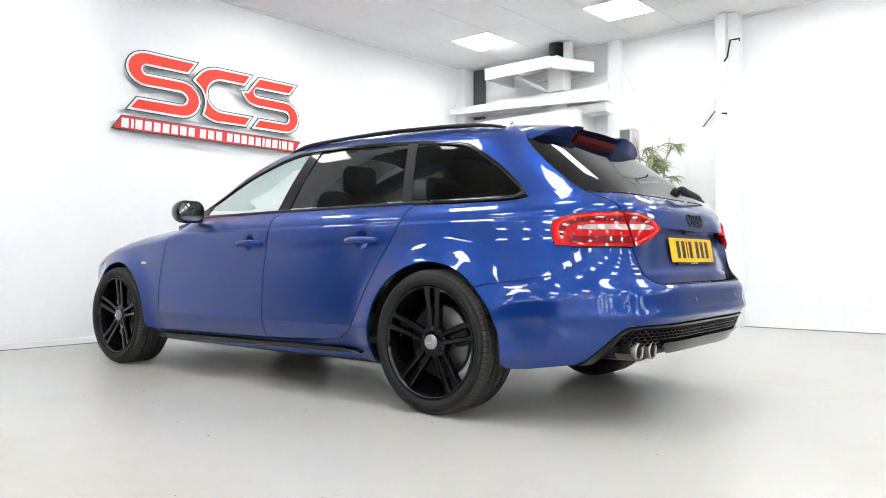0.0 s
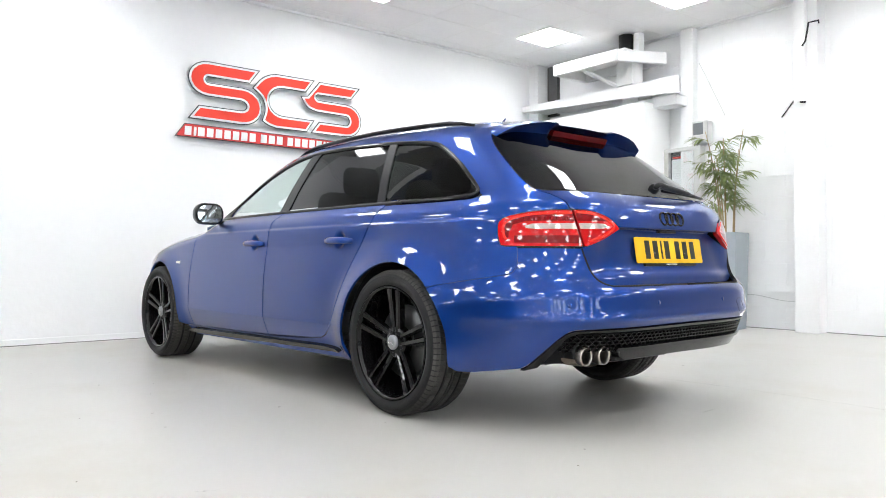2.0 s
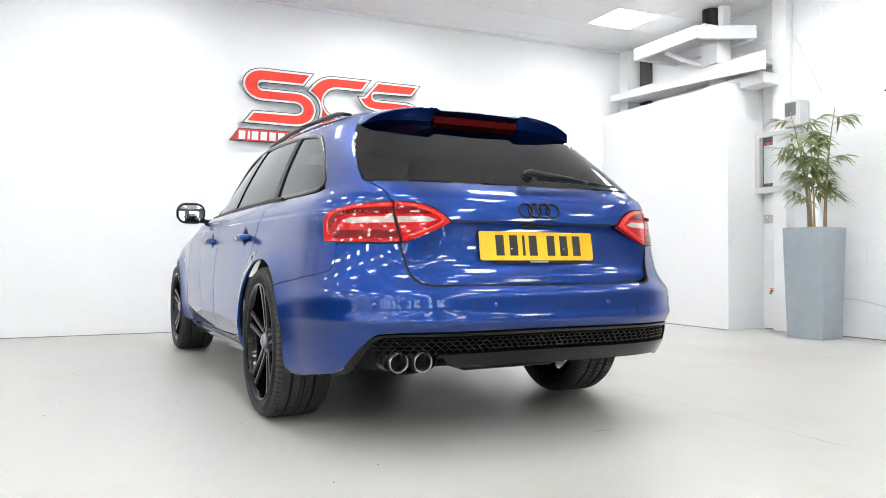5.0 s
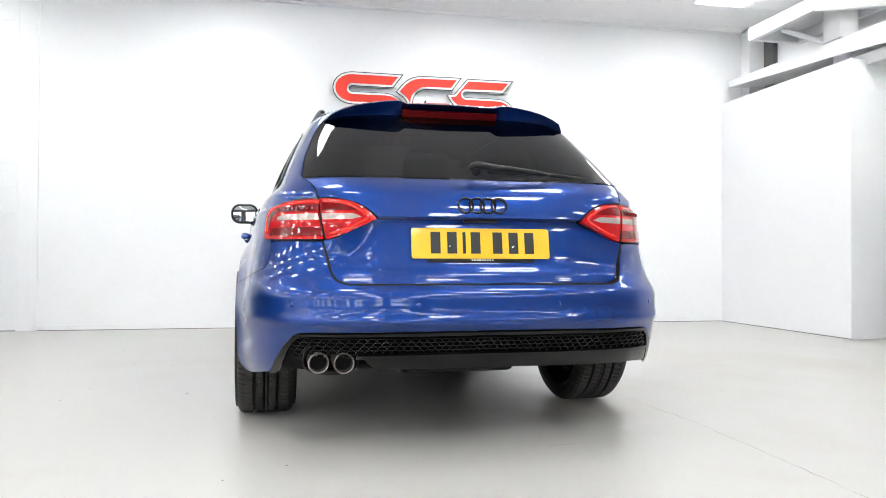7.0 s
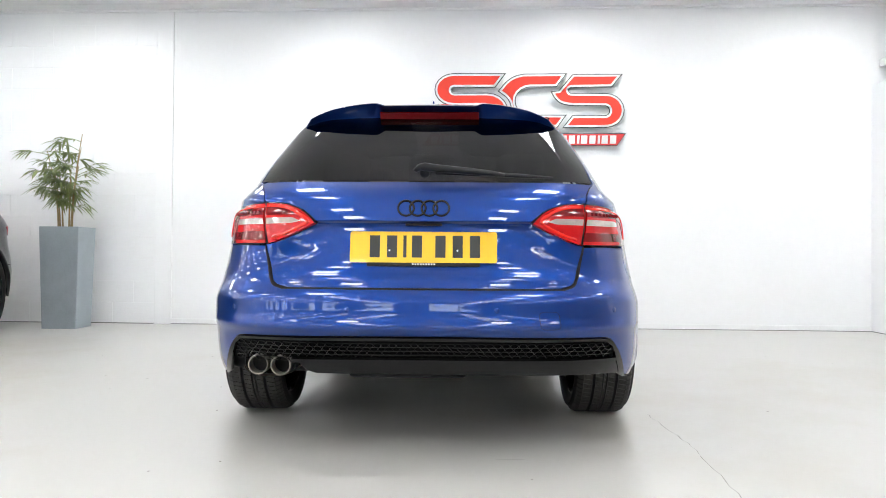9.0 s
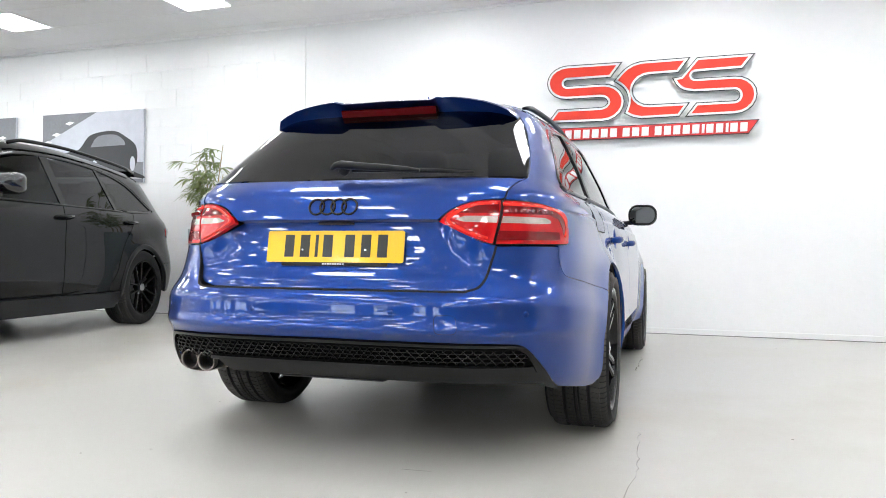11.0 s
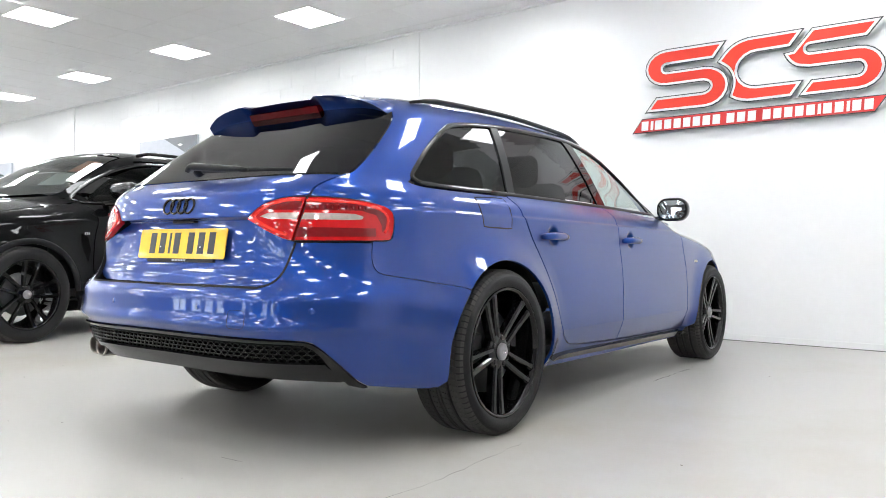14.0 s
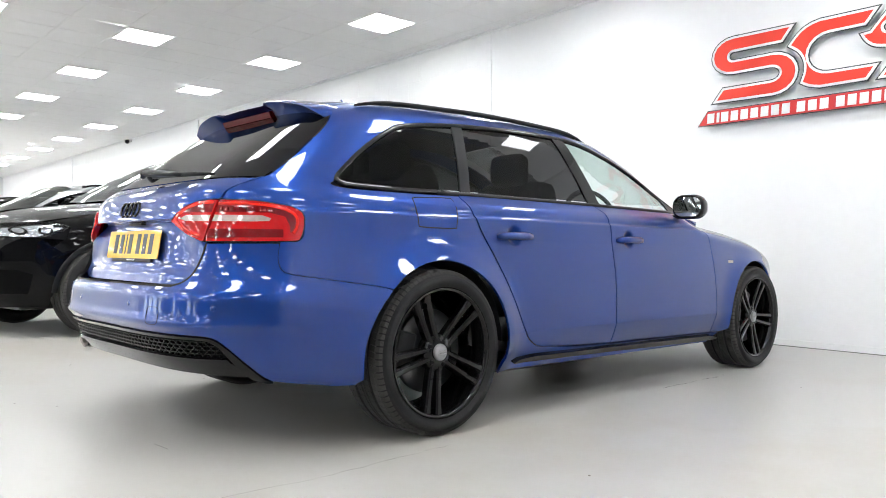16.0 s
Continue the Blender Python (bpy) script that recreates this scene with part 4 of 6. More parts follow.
# rings on the tailgate, built as plain circles
em = bmesh.new()
for i in range(4):
    q = surface(MID, 0.882)
    ring = lathe([(0.0240, 0.0), (0.0247, 0.006), (0.028, 0.008), (0.0310, 0.006), (0.0318, 0.0)], 28, "X")
    for v in ring.verts:
        v.co.x *= -1
    merge(em, moved(ring, pose(float(q[0]) + 0.001, (i - 1.5) * 0.0415, 0.882, 0, 14)))
part("ring_emblem", em, GLOSS_BLACK, car, "gloss black ring emblem", True)
part("tailgate_handle", moved(block(0.004, 0.03, -0.065, 0.065, -0.007, 0.001, 0.002), pose(-0.897, 0, 0.829)), SATIN_BLACK, car)

# rear spoiler with its brake light strip
ys = np.array([0.0, 0.10, 0.19, 0.205, 0.22, 0.24, 0.29, 0.35, 0.41, 0.465, 0.50, 0.52, 0.53])
zt = np.interp(ys, (0, 0.19, 0.225, 0.30, 0.40, 0.47, 0.51, 0.53), (1.347, 1.345, 1.352, 1.346, 1.330, 1.309, 1.290, 1.266))
xt = np.interp(ys, (0, 0.19, 0.225, 0.38, 0.50, 0.53), (-0.44, -0.435, -0.455, -0.445, -0.405, -0.36))
zb = np.interp(ys, (0, 0.195, 0.22, 0.42, 0.50, 0.53), (1.320, 1.318, 1.282, 1.270, 1.253, 1.250))
bm = bmesh.new()
rows = []
for y, a, b, c in zip(ys, zt, xt, zb):
    fx = np.interp(y, (0, 0.465, 0.53), (-0.22, -0.24, -0.30))
    fz = float(np.interp(y, (0, 0.3, 0.43, 0.50, 0.53), (1.382, 1.366, 1.340, 1.314, 1.275)))
    rows.append([(fx, y, fz), (0.55 * fx + 0.45 * b, y, 0.45 * a + 0.55 * fz + 0.008), (b + 0.02, y, a + 0.002), (b, y, a - 0.005), (b + 0.046, y, 0.52 * a + 0.48 * c), (b + 0.072, y, c + 0.004), (b + 0.082, y, c), (min(b + 0.11, -0.30), y, c + 0.012), (fx + 0.01, y, fz - 0.03)])
grid = [[bm.verts.new((x, sg * y, z)) for x, y, z in r] for sg, rr in ((-1, rows[::-1]), (1, rows[1:])) for r in rr]
for p, q in zip(grid, grid[1:]):
    for i in range(8):
        bm.faces.new((p[i], p[i + 1], q[i + 1], q[i]))
bm.faces.new(grid[0]), bm.faces.new(grid[-1][::-1])
for p, q in zip(grid, grid[1:]):
    for i in (2, 3, 5, 7):
        bm.edges.get((p[i], q[i])).smooth = False
part("rear_spoiler", bm, PAINT, car, "blue roof spoiler with thick outer lobes", True)
bm = bmesh.new()
rows = [[bm.verts.new((xx, y, z)) for xx, z in ((-0.410, 1.321), (-0.417, 1.315), (-0.405, 1.292), (-0.395, 1.287), (-0.36, 1.287), (-0.36, 1.321))] for y in np.linspace(-0.207, 0.207, 9)]
for p, q in zip(rows, rows[1:]):
    for i in range(6):
        bm.faces.new((p[i], p[(i + 1) % 6], q[(i + 1) % 6], q[i]))
bm.faces.new(rows[0]), bm.faces.new(rows[-1])
part("brake_light", bm, mat("smoked_red_lens", (0.075, 0.002, 0.0035), 0.25, vary=0.15, scale=50, Specular_IOR_Level=0.12), car, "smoked red high brake light", False)

# wiper, aerial fin, rails
bm = tube([(-0.852, 0.035, 1.020), (-0.852, 0.02, 1.034), (-0.850, 0.0, 1.036), (-0.846, -0.06, 1.030), (-0.842, -0.16, 1.022), (-0.838, -0.25, 1.014), (-0.836, -0.29, 1.010)], [0.012, 0.016, 0.021, 0.019, 0.017, 0.013, 0.007], 8, None, 0.75)
part("wiper_arm", bm, BLACK, car, "black rear wiper arm", True)
part("wiper_blade", tube([(-0.838, -0.04, 1.016), (-0.832, -0.2, 1.014), (-0.812, -0.34, 1.010), (-0.788, -0.47, 1.005)], [0.008, 0.010, 0.009, 0.005], 6), BLACK, car, "thin rubber wiper blade", True)
part("wiper_pivot", moved(lathe([(0, 0.018), (0.014, 0.016), (0.019, 0.008), (0.021, -0.02)], 18, "X"), pose(-0.825, 0.0, 1.018, 0, 180 - 38)), BLACK, car, "", True)
bm = tube([(0.05, 0, 1.40), (0.14, 0, 1.43), (0.12, 0, 1.455), (0.10, 0, 1.472)], [0.02, 0.012, 0.006, 0.003], 6)
part("aerial_fin", bm, PAINT, car, "small blue roof aerial", True)
for sg in (-1, 1):
    xs = np.linspace(-0.20, 1.40, 20)
    pts = []
    for i, x in enumerate(xs):
        e = min(1, min(i, 19 - i) / 1.5)
        zz = float(BODY["roof_z"](x))
        pts.append((x, sg * (0.535 - 0.02 * abs(x - 0.5)), zz - 0.052 + 0.018 * e))
    part("roof_rail", tube(pts, [0.007 + 0.006 * min(1, min(i, 19 - i) / 2) for i in range(20)], 10, None, 0.85), SATIN_BLACK, car, "black roof rail", True)

# handles, mirrors, small fittings
for sg in (1, -1):
    for hx in (0.437, 1.326):
        y = float(half_width(hx, 0.80))
        h = part("door_handle", tube([(hx - 0.105, sg * (y - 0.004), 0.797), (hx - 0.095, sg * (y + 0.018), 0.799), (hx - 0.03, sg * (y + 0.026), 0.802), (hx + 0.05, sg * (y + 0.025), 0.802), (hx + 0.085, sg * (y + 0.02), 0.801), (hx + 0.10, sg * (y - 0.004), 0.80)], [0.012, 0.017, 0.0175, 0.0175, 0.016, 0.012], 10), PAINT, car, "blue door handle", True)
    # mirror: a rounded housing on a short arm, its glass to the rear
    mir = new("door_mirror")
    mir.empty_display_size = 0.05
    mir.parent = car
    mir.matrix_local = pose(1.86, sg * 0.908, 0.998)
    bm = bmesh.new()
    rows = []
    for t, k in ((-0.042, 0.90), (-0.036, 0.97), (-0.015, 1.0), (0.02, 0.97), (0.06, 0.82), (0.085, 0.58), (0.097, 0.25)):
        rows.append([bm.verts.new((t, sg * u * k, v * k)) for u, v in rounded(0.185, 0.138, 0.060, 6)])
    for p, q in zip(rows, rows[1:]):
        for i in range(len(p)):
            bm.faces.new((p[i], p[(i + 1) % len(p)], q[(i + 1) % len(p)], q[i]))
    bm.faces.new(rows[-1])
    part("housing", bm, GLOSS_BLACK, mir, "gloss black mirror housing", True)
    face = bmesh.new()
    rows = [[face.verts.new((-0.034 + 0.13 * u * k + 0.35 * k * k * (u * u + v * v) - 0.003, sg * u * k, v * k)) for u, v in rounded(0.155, 0.108, 0.047, 6)] for k in (1.0, 0.75, 0.5, 0.25)]
    for p, q in zip(rows, rows[1:]):
        for i in range(len(p)):
            face.faces.new((p[i], p[(i + 1) % len(p)], q[(i + 1) % len(p)], q[i]))
    face.faces.new(rows[-1])
    part("mirror_glass", face, MIRROR, mir, "convex mirror glass", True)
    back = bmesh.new()
    back.faces.new([back.verts.new((-0.014, sg * u, v)) for u, v in rounded(0.178, 0.128, 0.056, 6)])
    part("glass_surround", back, SATIN_BLACK, mir)
    part("arm", tube([(0.02, sg * -0.06, -0.045), (0.05, sg * -0.12, -0.05), (0.06, sg * -0.19, -0.045)], [0.03, 0.026, 0.03], 8, None, 0.55), SATIN_BLACK, mir, "black mirror arm", True)
    bm = bmesh.new()
    for i in range(5):
        q = surface(2.43 + 0.014 * i, 0.69 if sg > 0 else 0.69)
        block(q[0] - 0.005, q[0] + 0.005, sg * q[1] - 0.002, sg * q[1] + 0.002, q[2] - 0.008, q[2] + 0.008, 0, bm)
    part("wing_badge", bm, CHROME, car, "small plain badge bars")
for y in (0.675, 0.255, -0.255, -0.675):
    s = at_y(abs(y), 0.53)
    q, n = surface(s, 0.53), normals(np.array([s]), np.array([0.53]))[0]
    q, n = Vector((q[0], q[1] * (1 if y > 0 else -1), q[2])), Vector((n[0], n[1] * (1 if y > 0 else -1), n[2]))
    if n.x > 0:
        n = -n
    b = lathe([(0.0, 0.001), (0.009, 0.001), (0.0095, 0.0), (0.0105, -0.001)], 18, "Z")
    part("parking_sensor", moved(b, Matrix.Translation(q) @ n.to_track_quat("Z", "Y").to_matrix().to_4x4()), PAINT, car, "", True)
s_t = at_y(0.436, 0.494)
strip("tow_cover_gap", [(s_t + u * 0.028, 0.496 + v * 0.03) for u, v in rounded(2, 2, 0.5, 4) + rounded(2, 2, 0.5, 4)[:1]], 0.0014, DARK, car, proud=0.0004, sides=("right",), depth=0.001)
for y, px in ((0.584, -0.897), (0.499, -0.918)):
    ex = part("tail_pipe", lathe([(0.030, 0.004), (0.0325, -0.003), (0.035, -0.004), (0.0365, 0.002), (0.0365, 0.14), (0.034, 0.14), (0.0315, 0.012), (0.030, 0.004)], 32, "X"), STEEL_PIPE, car, "sooty steel tail pipe", True, pose(px, y, 0.326, 0, -2))
    part("pipe_bore", lathe([(0.0, 0.05), (0.0335, 0.05)], 24, "X"), SOOT, ex)
bm = bmesh.new()
rows = []
for t, k in ((-0.900, 0.96), (-0.898, 0.99), (-0.89, 1.0), (-0.86, 0.99), (-0.80, 0.93)):
    rows.append([bm.verts.new((t + 0.2 * u, 0.541 + u * k, 0.333 + (v if v > 0 else 0.72 * v) * k)) for u, v in rounded(0.192, 0.112, 0.050, 6)])
for p, q in zip(rows, rows[1:]):
    for i in range(len(p)):
        bm.faces.new((p[i], p[(i + 1) % len(p)], q[(i + 1) % len(p)], q[i]))
bm.faces.new(rows[-1])
tray = bmesh.new()
rows = [[tray.verts.new((t, 0.541 + 0.098 * math.cos(a), 0.322 + 0.040 * math.sin(a))) for a in np.linspace(math.pi * 1.02, math.pi * 1.98, 15)] for t in (-0.885, -0.80, -0.62)]
for p, q in zip(rows, rows[1:]):
    for i in range(14):
        tray.faces.new((p[i], p[i + 1], q[i + 1], q[i]))
part("exhaust_tray", tray, mat("heat_stained_steel", (0.20, 0.165, 0.13), 0.5, 0.8, vary=0.35, scale=18), car, "heat-stained steel tray under the pipes", True)
part("exhaust_surround", bm, SATIN_BLACK, car, "black recess round the tail pipes", True)

# wheels
for ax, sg, turn in ((0.0, 1, 93), (0.0, -1, 260), (2.808, 1, 95), (2.808, -1, 280)):
    wheel_parts(car, pose(ax - 0.013, sg * 0.760, 0.330, 0, 0, 0 if sg > 0 else 180), turn=turn if sg > 0 else 180 - turn, flip=sg < 0)


# seats and dashboard, seen through the glass
def seat(x, y, wide=0.50):
    b = bmesh.new()
    block(x - 0.02, x + 0.48, y - wide / 2, y + wide / 2, 0.42, 0.58, 0.05, b)
    merge(b, moved(block(-0.07, 0.07, -wide / 2, wide / 2, 0, 0.62, 0.06), pose(x - 0.05, y, 0.50, 0, -16)))
    return part("seat", b, CLOTH, car, "dark cloth car seat", True)


def headrest(x, y, z):
    b = block(x - 0.05, x + 0.05, y - 0.115, y + 0.115, z, z + 0.17, 0.047, None, 5)
    return part("headrest", b, CLOTH, car, "dark headrest", True)


for y in (-0.37, 0.37):
    seat(1.18, y), headrest(0.93, y, 1.08)
seat(0.32, 0.0, 1.30)
for y in (-0.42, 0.0, 0.42):
    headrest(0.07, y, 1.04)
part("dashboard", block(1.85, 2.15, -0.70, 0.70, 0.70, 0.955, 0.06), BLACK, car, "black dashboard", True)
part("steering_wheel", moved(lathe([(0.165, 0.0), (0.18, 0.015), (0.195, 0.0), (0.18, -0.015), (0.165, 0.0)], 32, "X"), pose(1.66, -0.37, 0.93, 0, -22)), BLACK, car, "black steering wheel", True)
part("load_floor", block(-0.78, 0.10, -0.52, 0.52, 0.60, 0.64, 0.01), CLOTH, car, "dark load floor")
part("cabin_floor", block(0.10, 2.2, -0.72, 0.72, 0.28, 0.32, 0.01), CLOTH, car, "dark cabin carpet")


# ---- the black off-roader parked beside it, and the cars behind ----
SUV = {
    "body_w": spline([(0.12, 0.78), (0.2, 0.86), (0.3, 0.895), (0.5, 0.92), (0.75, 0.93), (0.95, 0.925), (1.02, 0.91), (1.08, 0.89), (1.5, 0.86)]),
    "green_w": spline([(0.95, 0.90), (1.08, 0.885), (1.14, 0.855), (1.3, 0.79), (1.5, 0.71), (1.58, 0.67), (1.64, 0.59), (1.68, 0.45), (1.70, 0.28), (1.71, 0.0)]),
    "rear_x": spline([(0.12, -0.8), (0.3, -0.95), (0.5, -1.02), (0.65, -1.03), (0.8, -0.98), (1.0, -0.95), (1.15, -0.88), (1.4, -0.72), (1.6, -0.56), (1.71, -0.5)]),
    "roof_z": spline([(-1.2, 1.50), (-0.7, 1.56), (-0.3, 1.62), (0.3, 1.675), (1.0, 1.705), (1.5, 1.69), (1.8, 1.63), (2.1, 1.48), (2.45, 1.27), (2.62, 1.17), (4.5, 1.15)]),
    "bonnet_z": spline([(-2, 1.24), (2.2, 1.24), (2.5, 1.18), (3.0, 1.12), (3.4, 1.05), (3.65, 0.96), (3.8, 0.76)]),
    "front_x": spline([(0.12, 3.6), (0.3, 3.75), (0.6, 3.83), (0.8, 3.82), (0.95, 3.72), (1.1, 3.5)]),
    "axles": (0.0, 2.933), "hub": 0.37, "belt": 1.06, "top": 1.71, "flare": 0.40, "flare_out": 0.9, "cowl": 2.6, "tail_from": 0.1, "nose_from": 2.7, "shoulder": 0.19, "crease": 1.0, "tuck": 0.5, "low": 0.46, "cab_taper": 0.07, "cab_n": 4.5,
}
BLACK_PAINT = mat("black_metallic_paint", (0.002, 0.0021, 0.0025), 0.3, 0.0, vary=0.1, scale=400, Specular_IOR_Level=0.02, Coat_Weight=1.0, Coat_Roughness=0.012, Coat_IOR=1.27)
SUV_GLASS = pane_glass("dark_suv_glass", (0.05, 0.05, 0.05), 0.9, low=0.025)
DOOR_GLASS = pane_glass("front_door_glass", (0.16, 0.17, 0.17), 0.9, low=0.03)
SUV_SCREEN = pane_glass("windscreen_glass", (0.34, 0.38, 0.36), 0.95)
SUV_DARK = mat("black_vent_plastic", (0.004, 0.004, 0.004), 0.5, vary=0.1, Specular_IOR_Level=0.05)
LAMP_LENS = pane_glass("clear_headlamp_cover", (0.85, 0.87, 0.88), 0.95)
REFLECTOR = mat("headlamp_reflector", (0.62, 0.63, 0.66), 0.22, 0.9, vary=0.35, scale=35)
ORANGE = mat("orange_sticker", (0.75, 0.16, 0.03), 0.5, vary=0.05)
PAPER = mat("white_card", (0.75, 0.78, 0.78), 0.6, vary=0.03)


def build_suv(m, label):
    BODY.clear()
    BODY.update(SUV)
    s = thing("off_road_car", m, label, "car", "parked cars")
    rz, bz = BODY["roof_z"], BODY["bonnet_z"]
    mid, r, az, af = SIDE - ROUND * math.pi / 2, 0.405, 0.37, 2.92
    kw = dict(ds=0.08, dz=0.05)
    door_rear = [(0.58, 0.42), (0.50, 0.52), (0.44, 0.66), (0.36, 0.80), (0.20, 0.96), (0.10, 1.06), (0.06, 1.12)]
    top = [(-0.42, 1.19), (-0.30, 1.27), (-0.1, 1.395), (0.15, 1.48), (0.5, 1.535), (1.0, 1.565), (1.5, 1.555), (1.78, 1.50), (2.05, 1.39), (2.3, 1.25), (2.40, 1.17)]
    flank = curve(door_rear, 4) + curve([(0.06, 1.125), (-0.2, 1.14), (-0.38, 1.155), (-0.43, 1.17)] + top, 4) + [(2.5, 1.15), (2.56, 1.17)]
    flank += [(x, float(rz(x)) - 0.055) for x in np.linspace(2.45, -0.45, 22)] + curve([(-0.45, 1.50), (-0.60, 1.36), (-0.72, 1.2), (-0.80, 1.05)], 3) + [(-0.70, 1.02), (-0.58, 1.0), (-0.53, 0.96), (-0.55, 0.90), (-0.85, 0.87), (-0.87, 0.70), (-0.60, 0.62)]
    flank += arch(0.0, az, r, 180 - 37, 5, 20) + [(0.46, 0.36), (1.30, 0.35), (0.7, 0.42)]
    panel("side_panel", flank, BLACK_PAINT, s, **kw)
    panel("front_door", curve([(2.28, 0.37), (2.34, 0.55), (2.34, 0.8), (2.30, 1.0), (2.36, 1.11)], 4) + [(1.25, 1.12)] + curve([(1.25, 1.12), (1.29, 1.0), (1.31, 0.7), (1.30, 0.37)], 4), BLACK_PAINT, s, label="black front door", **kw)
    panel("rear_door", curve([(1.292, 0.37), (1.302, 0.7), (1.282, 1.0), (1.242, 1.12)], 4) + [(0.07, 1.122)] + [(a + 0.006, b + 0.002) for a, b in curve(door_rear, 4)[::-1]] + [(0.7, 0.40)], BLACK_PAINT, s, label="black rear door", **kw)
    panel("front_wing", [(2.29, 0.38)] + arch(af, az, r, 178, 8, 20) + [(3.36, 0.44), (3.42, 0.70), (3.26, 0.80), (3.22, 0.90), (3.35, 0.95), (3.0, 1.02), (2.5, 1.10), (2.37, 1.13)] + curve([(2.37, 1.12), (2.31, 1.0), (2.35, 0.8), (2.35, 0.55), (2.29, 0.38)], 4), BLACK_PAINT, s, label="black front wing", **kw)
    panel("bonnet", [(3.62, 0.93), (3.36, 0.957), (3.0, 1.027), (2.5, 1.107), (2.40, 1.135)] + [(x, float(bz(x)) - 0.004) for x in np.linspace(2.45, 3.64, 14)], BLACK_PAINT, s, flange=0, ds=0.06, dz=0.03, label="black bonnet half")
    panel("front_bumper", [(3.36, 0.25), (3.355, 0.43), (3.425, 0.70), (3.27, 0.80), (3.50, 0.815), (3.72, 0.83), (3.79, 0.80), (3.80, 0.6), (3.76, 0.40), (3.66, 0.25)], BLACK_PAINT, s, ds=0.03, dz=0.03, label="black front bumper")
    panel("wing_vent", [(2.475, 0.86), (2.41, 0.83), (2.38, 0.72), (2.405, 0.62), (2.465, 0.76)], SUV_DARK, s, proud=0.003, flange=0.004, ds=0.03, label="black wing vent")
    panel("bumper_intake", [(3.50, 0.36), (3.48, 0.52), (3.60, 0.56), (3.74, 0.55), (3.72, 0.36)], SUV_DARK, s, proud=0.004, flange=0.004, ds=0.03)
    lamp = panel("headlamp", curve([(3.23, 0.905), (3.30, 0.85), (3.45, 0.815), (3.65, 0.815), (3.74, 0.83)], 4) + curve([(3.72, 0.90), (3.6, 0.925), (3.4, 0.945), (3.23, 0.915)], 4), LAMP_LENS, s, proud=0.006, flange=0.02, ds=0.03, dz=0.02, label="clear headlamp lens")
    panel("lamp_bowl", [(3.27, 0.90), (3.46, 0.822), (3.70, 0.83), (3.69, 0.89), (3.4, 0.93)], REFLECTOR, s, proud=-0.012, flange=0, ds=0.03, dz=0.02, label="bright headlamp reflector")
    for c, rr in ((3.40, 0.034), (3.56, 0.032)):
        for sd in ("left", "right"):
            panel("lamp_ring", [(c + rr * 1.5 * math.cos(k * 0.35), 0.873 + rr * math.sin(k * 0.35)) for k in range(18)], SUV_DARK, s, proud=-0.006, flange=0.004, ds=0.03, dz=0.02, sides=(sd,))
            panel("projector", [(c + rr * 0.95 * math.cos(k * 0.35), 0.873 + rr * 0.65 * math.sin(k * 0.35)) for k in range(18)], REFLECTOR, s, proud=-0.004, flange=0.004, ds=0.03, dz=0.02, sides=(sd,))
    tail = panel("rear_lamp", [(-0.53, 0.985), (-0.54, 0.92), (-0.62, 0.90), (-0.86, 0.885), (-0.84, 0.98), (-0.72, 1.005), (-0.6, 0.995)], RED_LENS, s, proud=0.004, flange=0.02, label="red rear lamp", ds=0.05, dz=0.03)
    panel("tailgate", [(mid, 1.12), (-0.76, 1.12), (-0.805, 1.05), (-0.84, 0.99), (-0.87, 0.88), (-0.88, 0.70), (mid, 0.68)], BLACK_PAINT, s, whole=True, ds=0.06, dz=0.05, label="black tailgate")
    panel("rear_bumper", [(mid, 0.67), (-0.87, 0.69), (-0.60, 0.615)] + arch(0.0, az, r, 180 - 36, 185, 10) + [(-0.45, 0.34), (-0.7, 0.30), (mid, 0.30)], BLACK_PAINT, s, whole=True, ds=0.06, dz=0.05, label="black rear bumper")
    panel("rear_window", [(mid, 1.13), (-0.75, 1.13), (-0.62, 1.35), (-0.47, 1.50), (mid, 1.50)], SUV_GLASS, s, whole=True, flange=0, ds=0.06, dz=0.05, label="dark rear window")
    panel("sill", [(0.44, 0.345), (2.46, 0.345), (2.44, 0.22), (2.35, 0.20), (0.5, 0.20), (0.42, 0.27)], SATIN_BLACK, s, proud=0.012, flange=0.03, ds=0.1, dz=0.03, label="black sill cladding")
    for c, lo, hi in ((0.0, -8, 188), (af, 0, 178)):
        strip("arch_trim", arch(c, az, r + 0.012, lo, hi, 26), 0.045, SATIN_BLACK, s, proud=0.012, label="black wheel arch trim")
    panel("front_door_window", [(1.27, 1.14), (2.28, 1.135), (2.28, 1.175)] + curve([(2.26, 1.19), (2.03, 1.35), (1.77, 1.47), (1.5, 1.525), (1.36, 1.535)], 4) + [(1.33, 1.535)], DOOR_GLASS, s, proud=-0.004, flange=0, label="front door window", **kw)
    panel("rear_door_window", [(0.42, 1.145), (1.19, 1.14), (1.23, 1.535), (1.0, 1.54), (0.55, 1.515)], SUV_GLASS, s, proud=-0.004, flange=0, label="dark rear door window", **kw)
    panel("quarter_window", [(0.36, 1.147), (0.50, 1.505)] + curve([(0.42, 1.495), (0.15, 1.445), (-0.08, 1.36), (-0.3, 1.235), (-0.34, 1.175)], 4) + [(-0.25, 1.158)], SUV_GLASS, s, proud=-0.004, flange=0, label="dark quarter window", **kw)
    strip("window_frame", curve([(0.3, 1.133), (-0.2, 1.148), (-0.37, 1.165), (-0.36, 1.20)] + [(a + 0.03, b - 0.012) for a, b in top[1:]] + [(2.38, 1.14)], 4), 0.022, GLOSS_BLACK, s, proud=0.005)
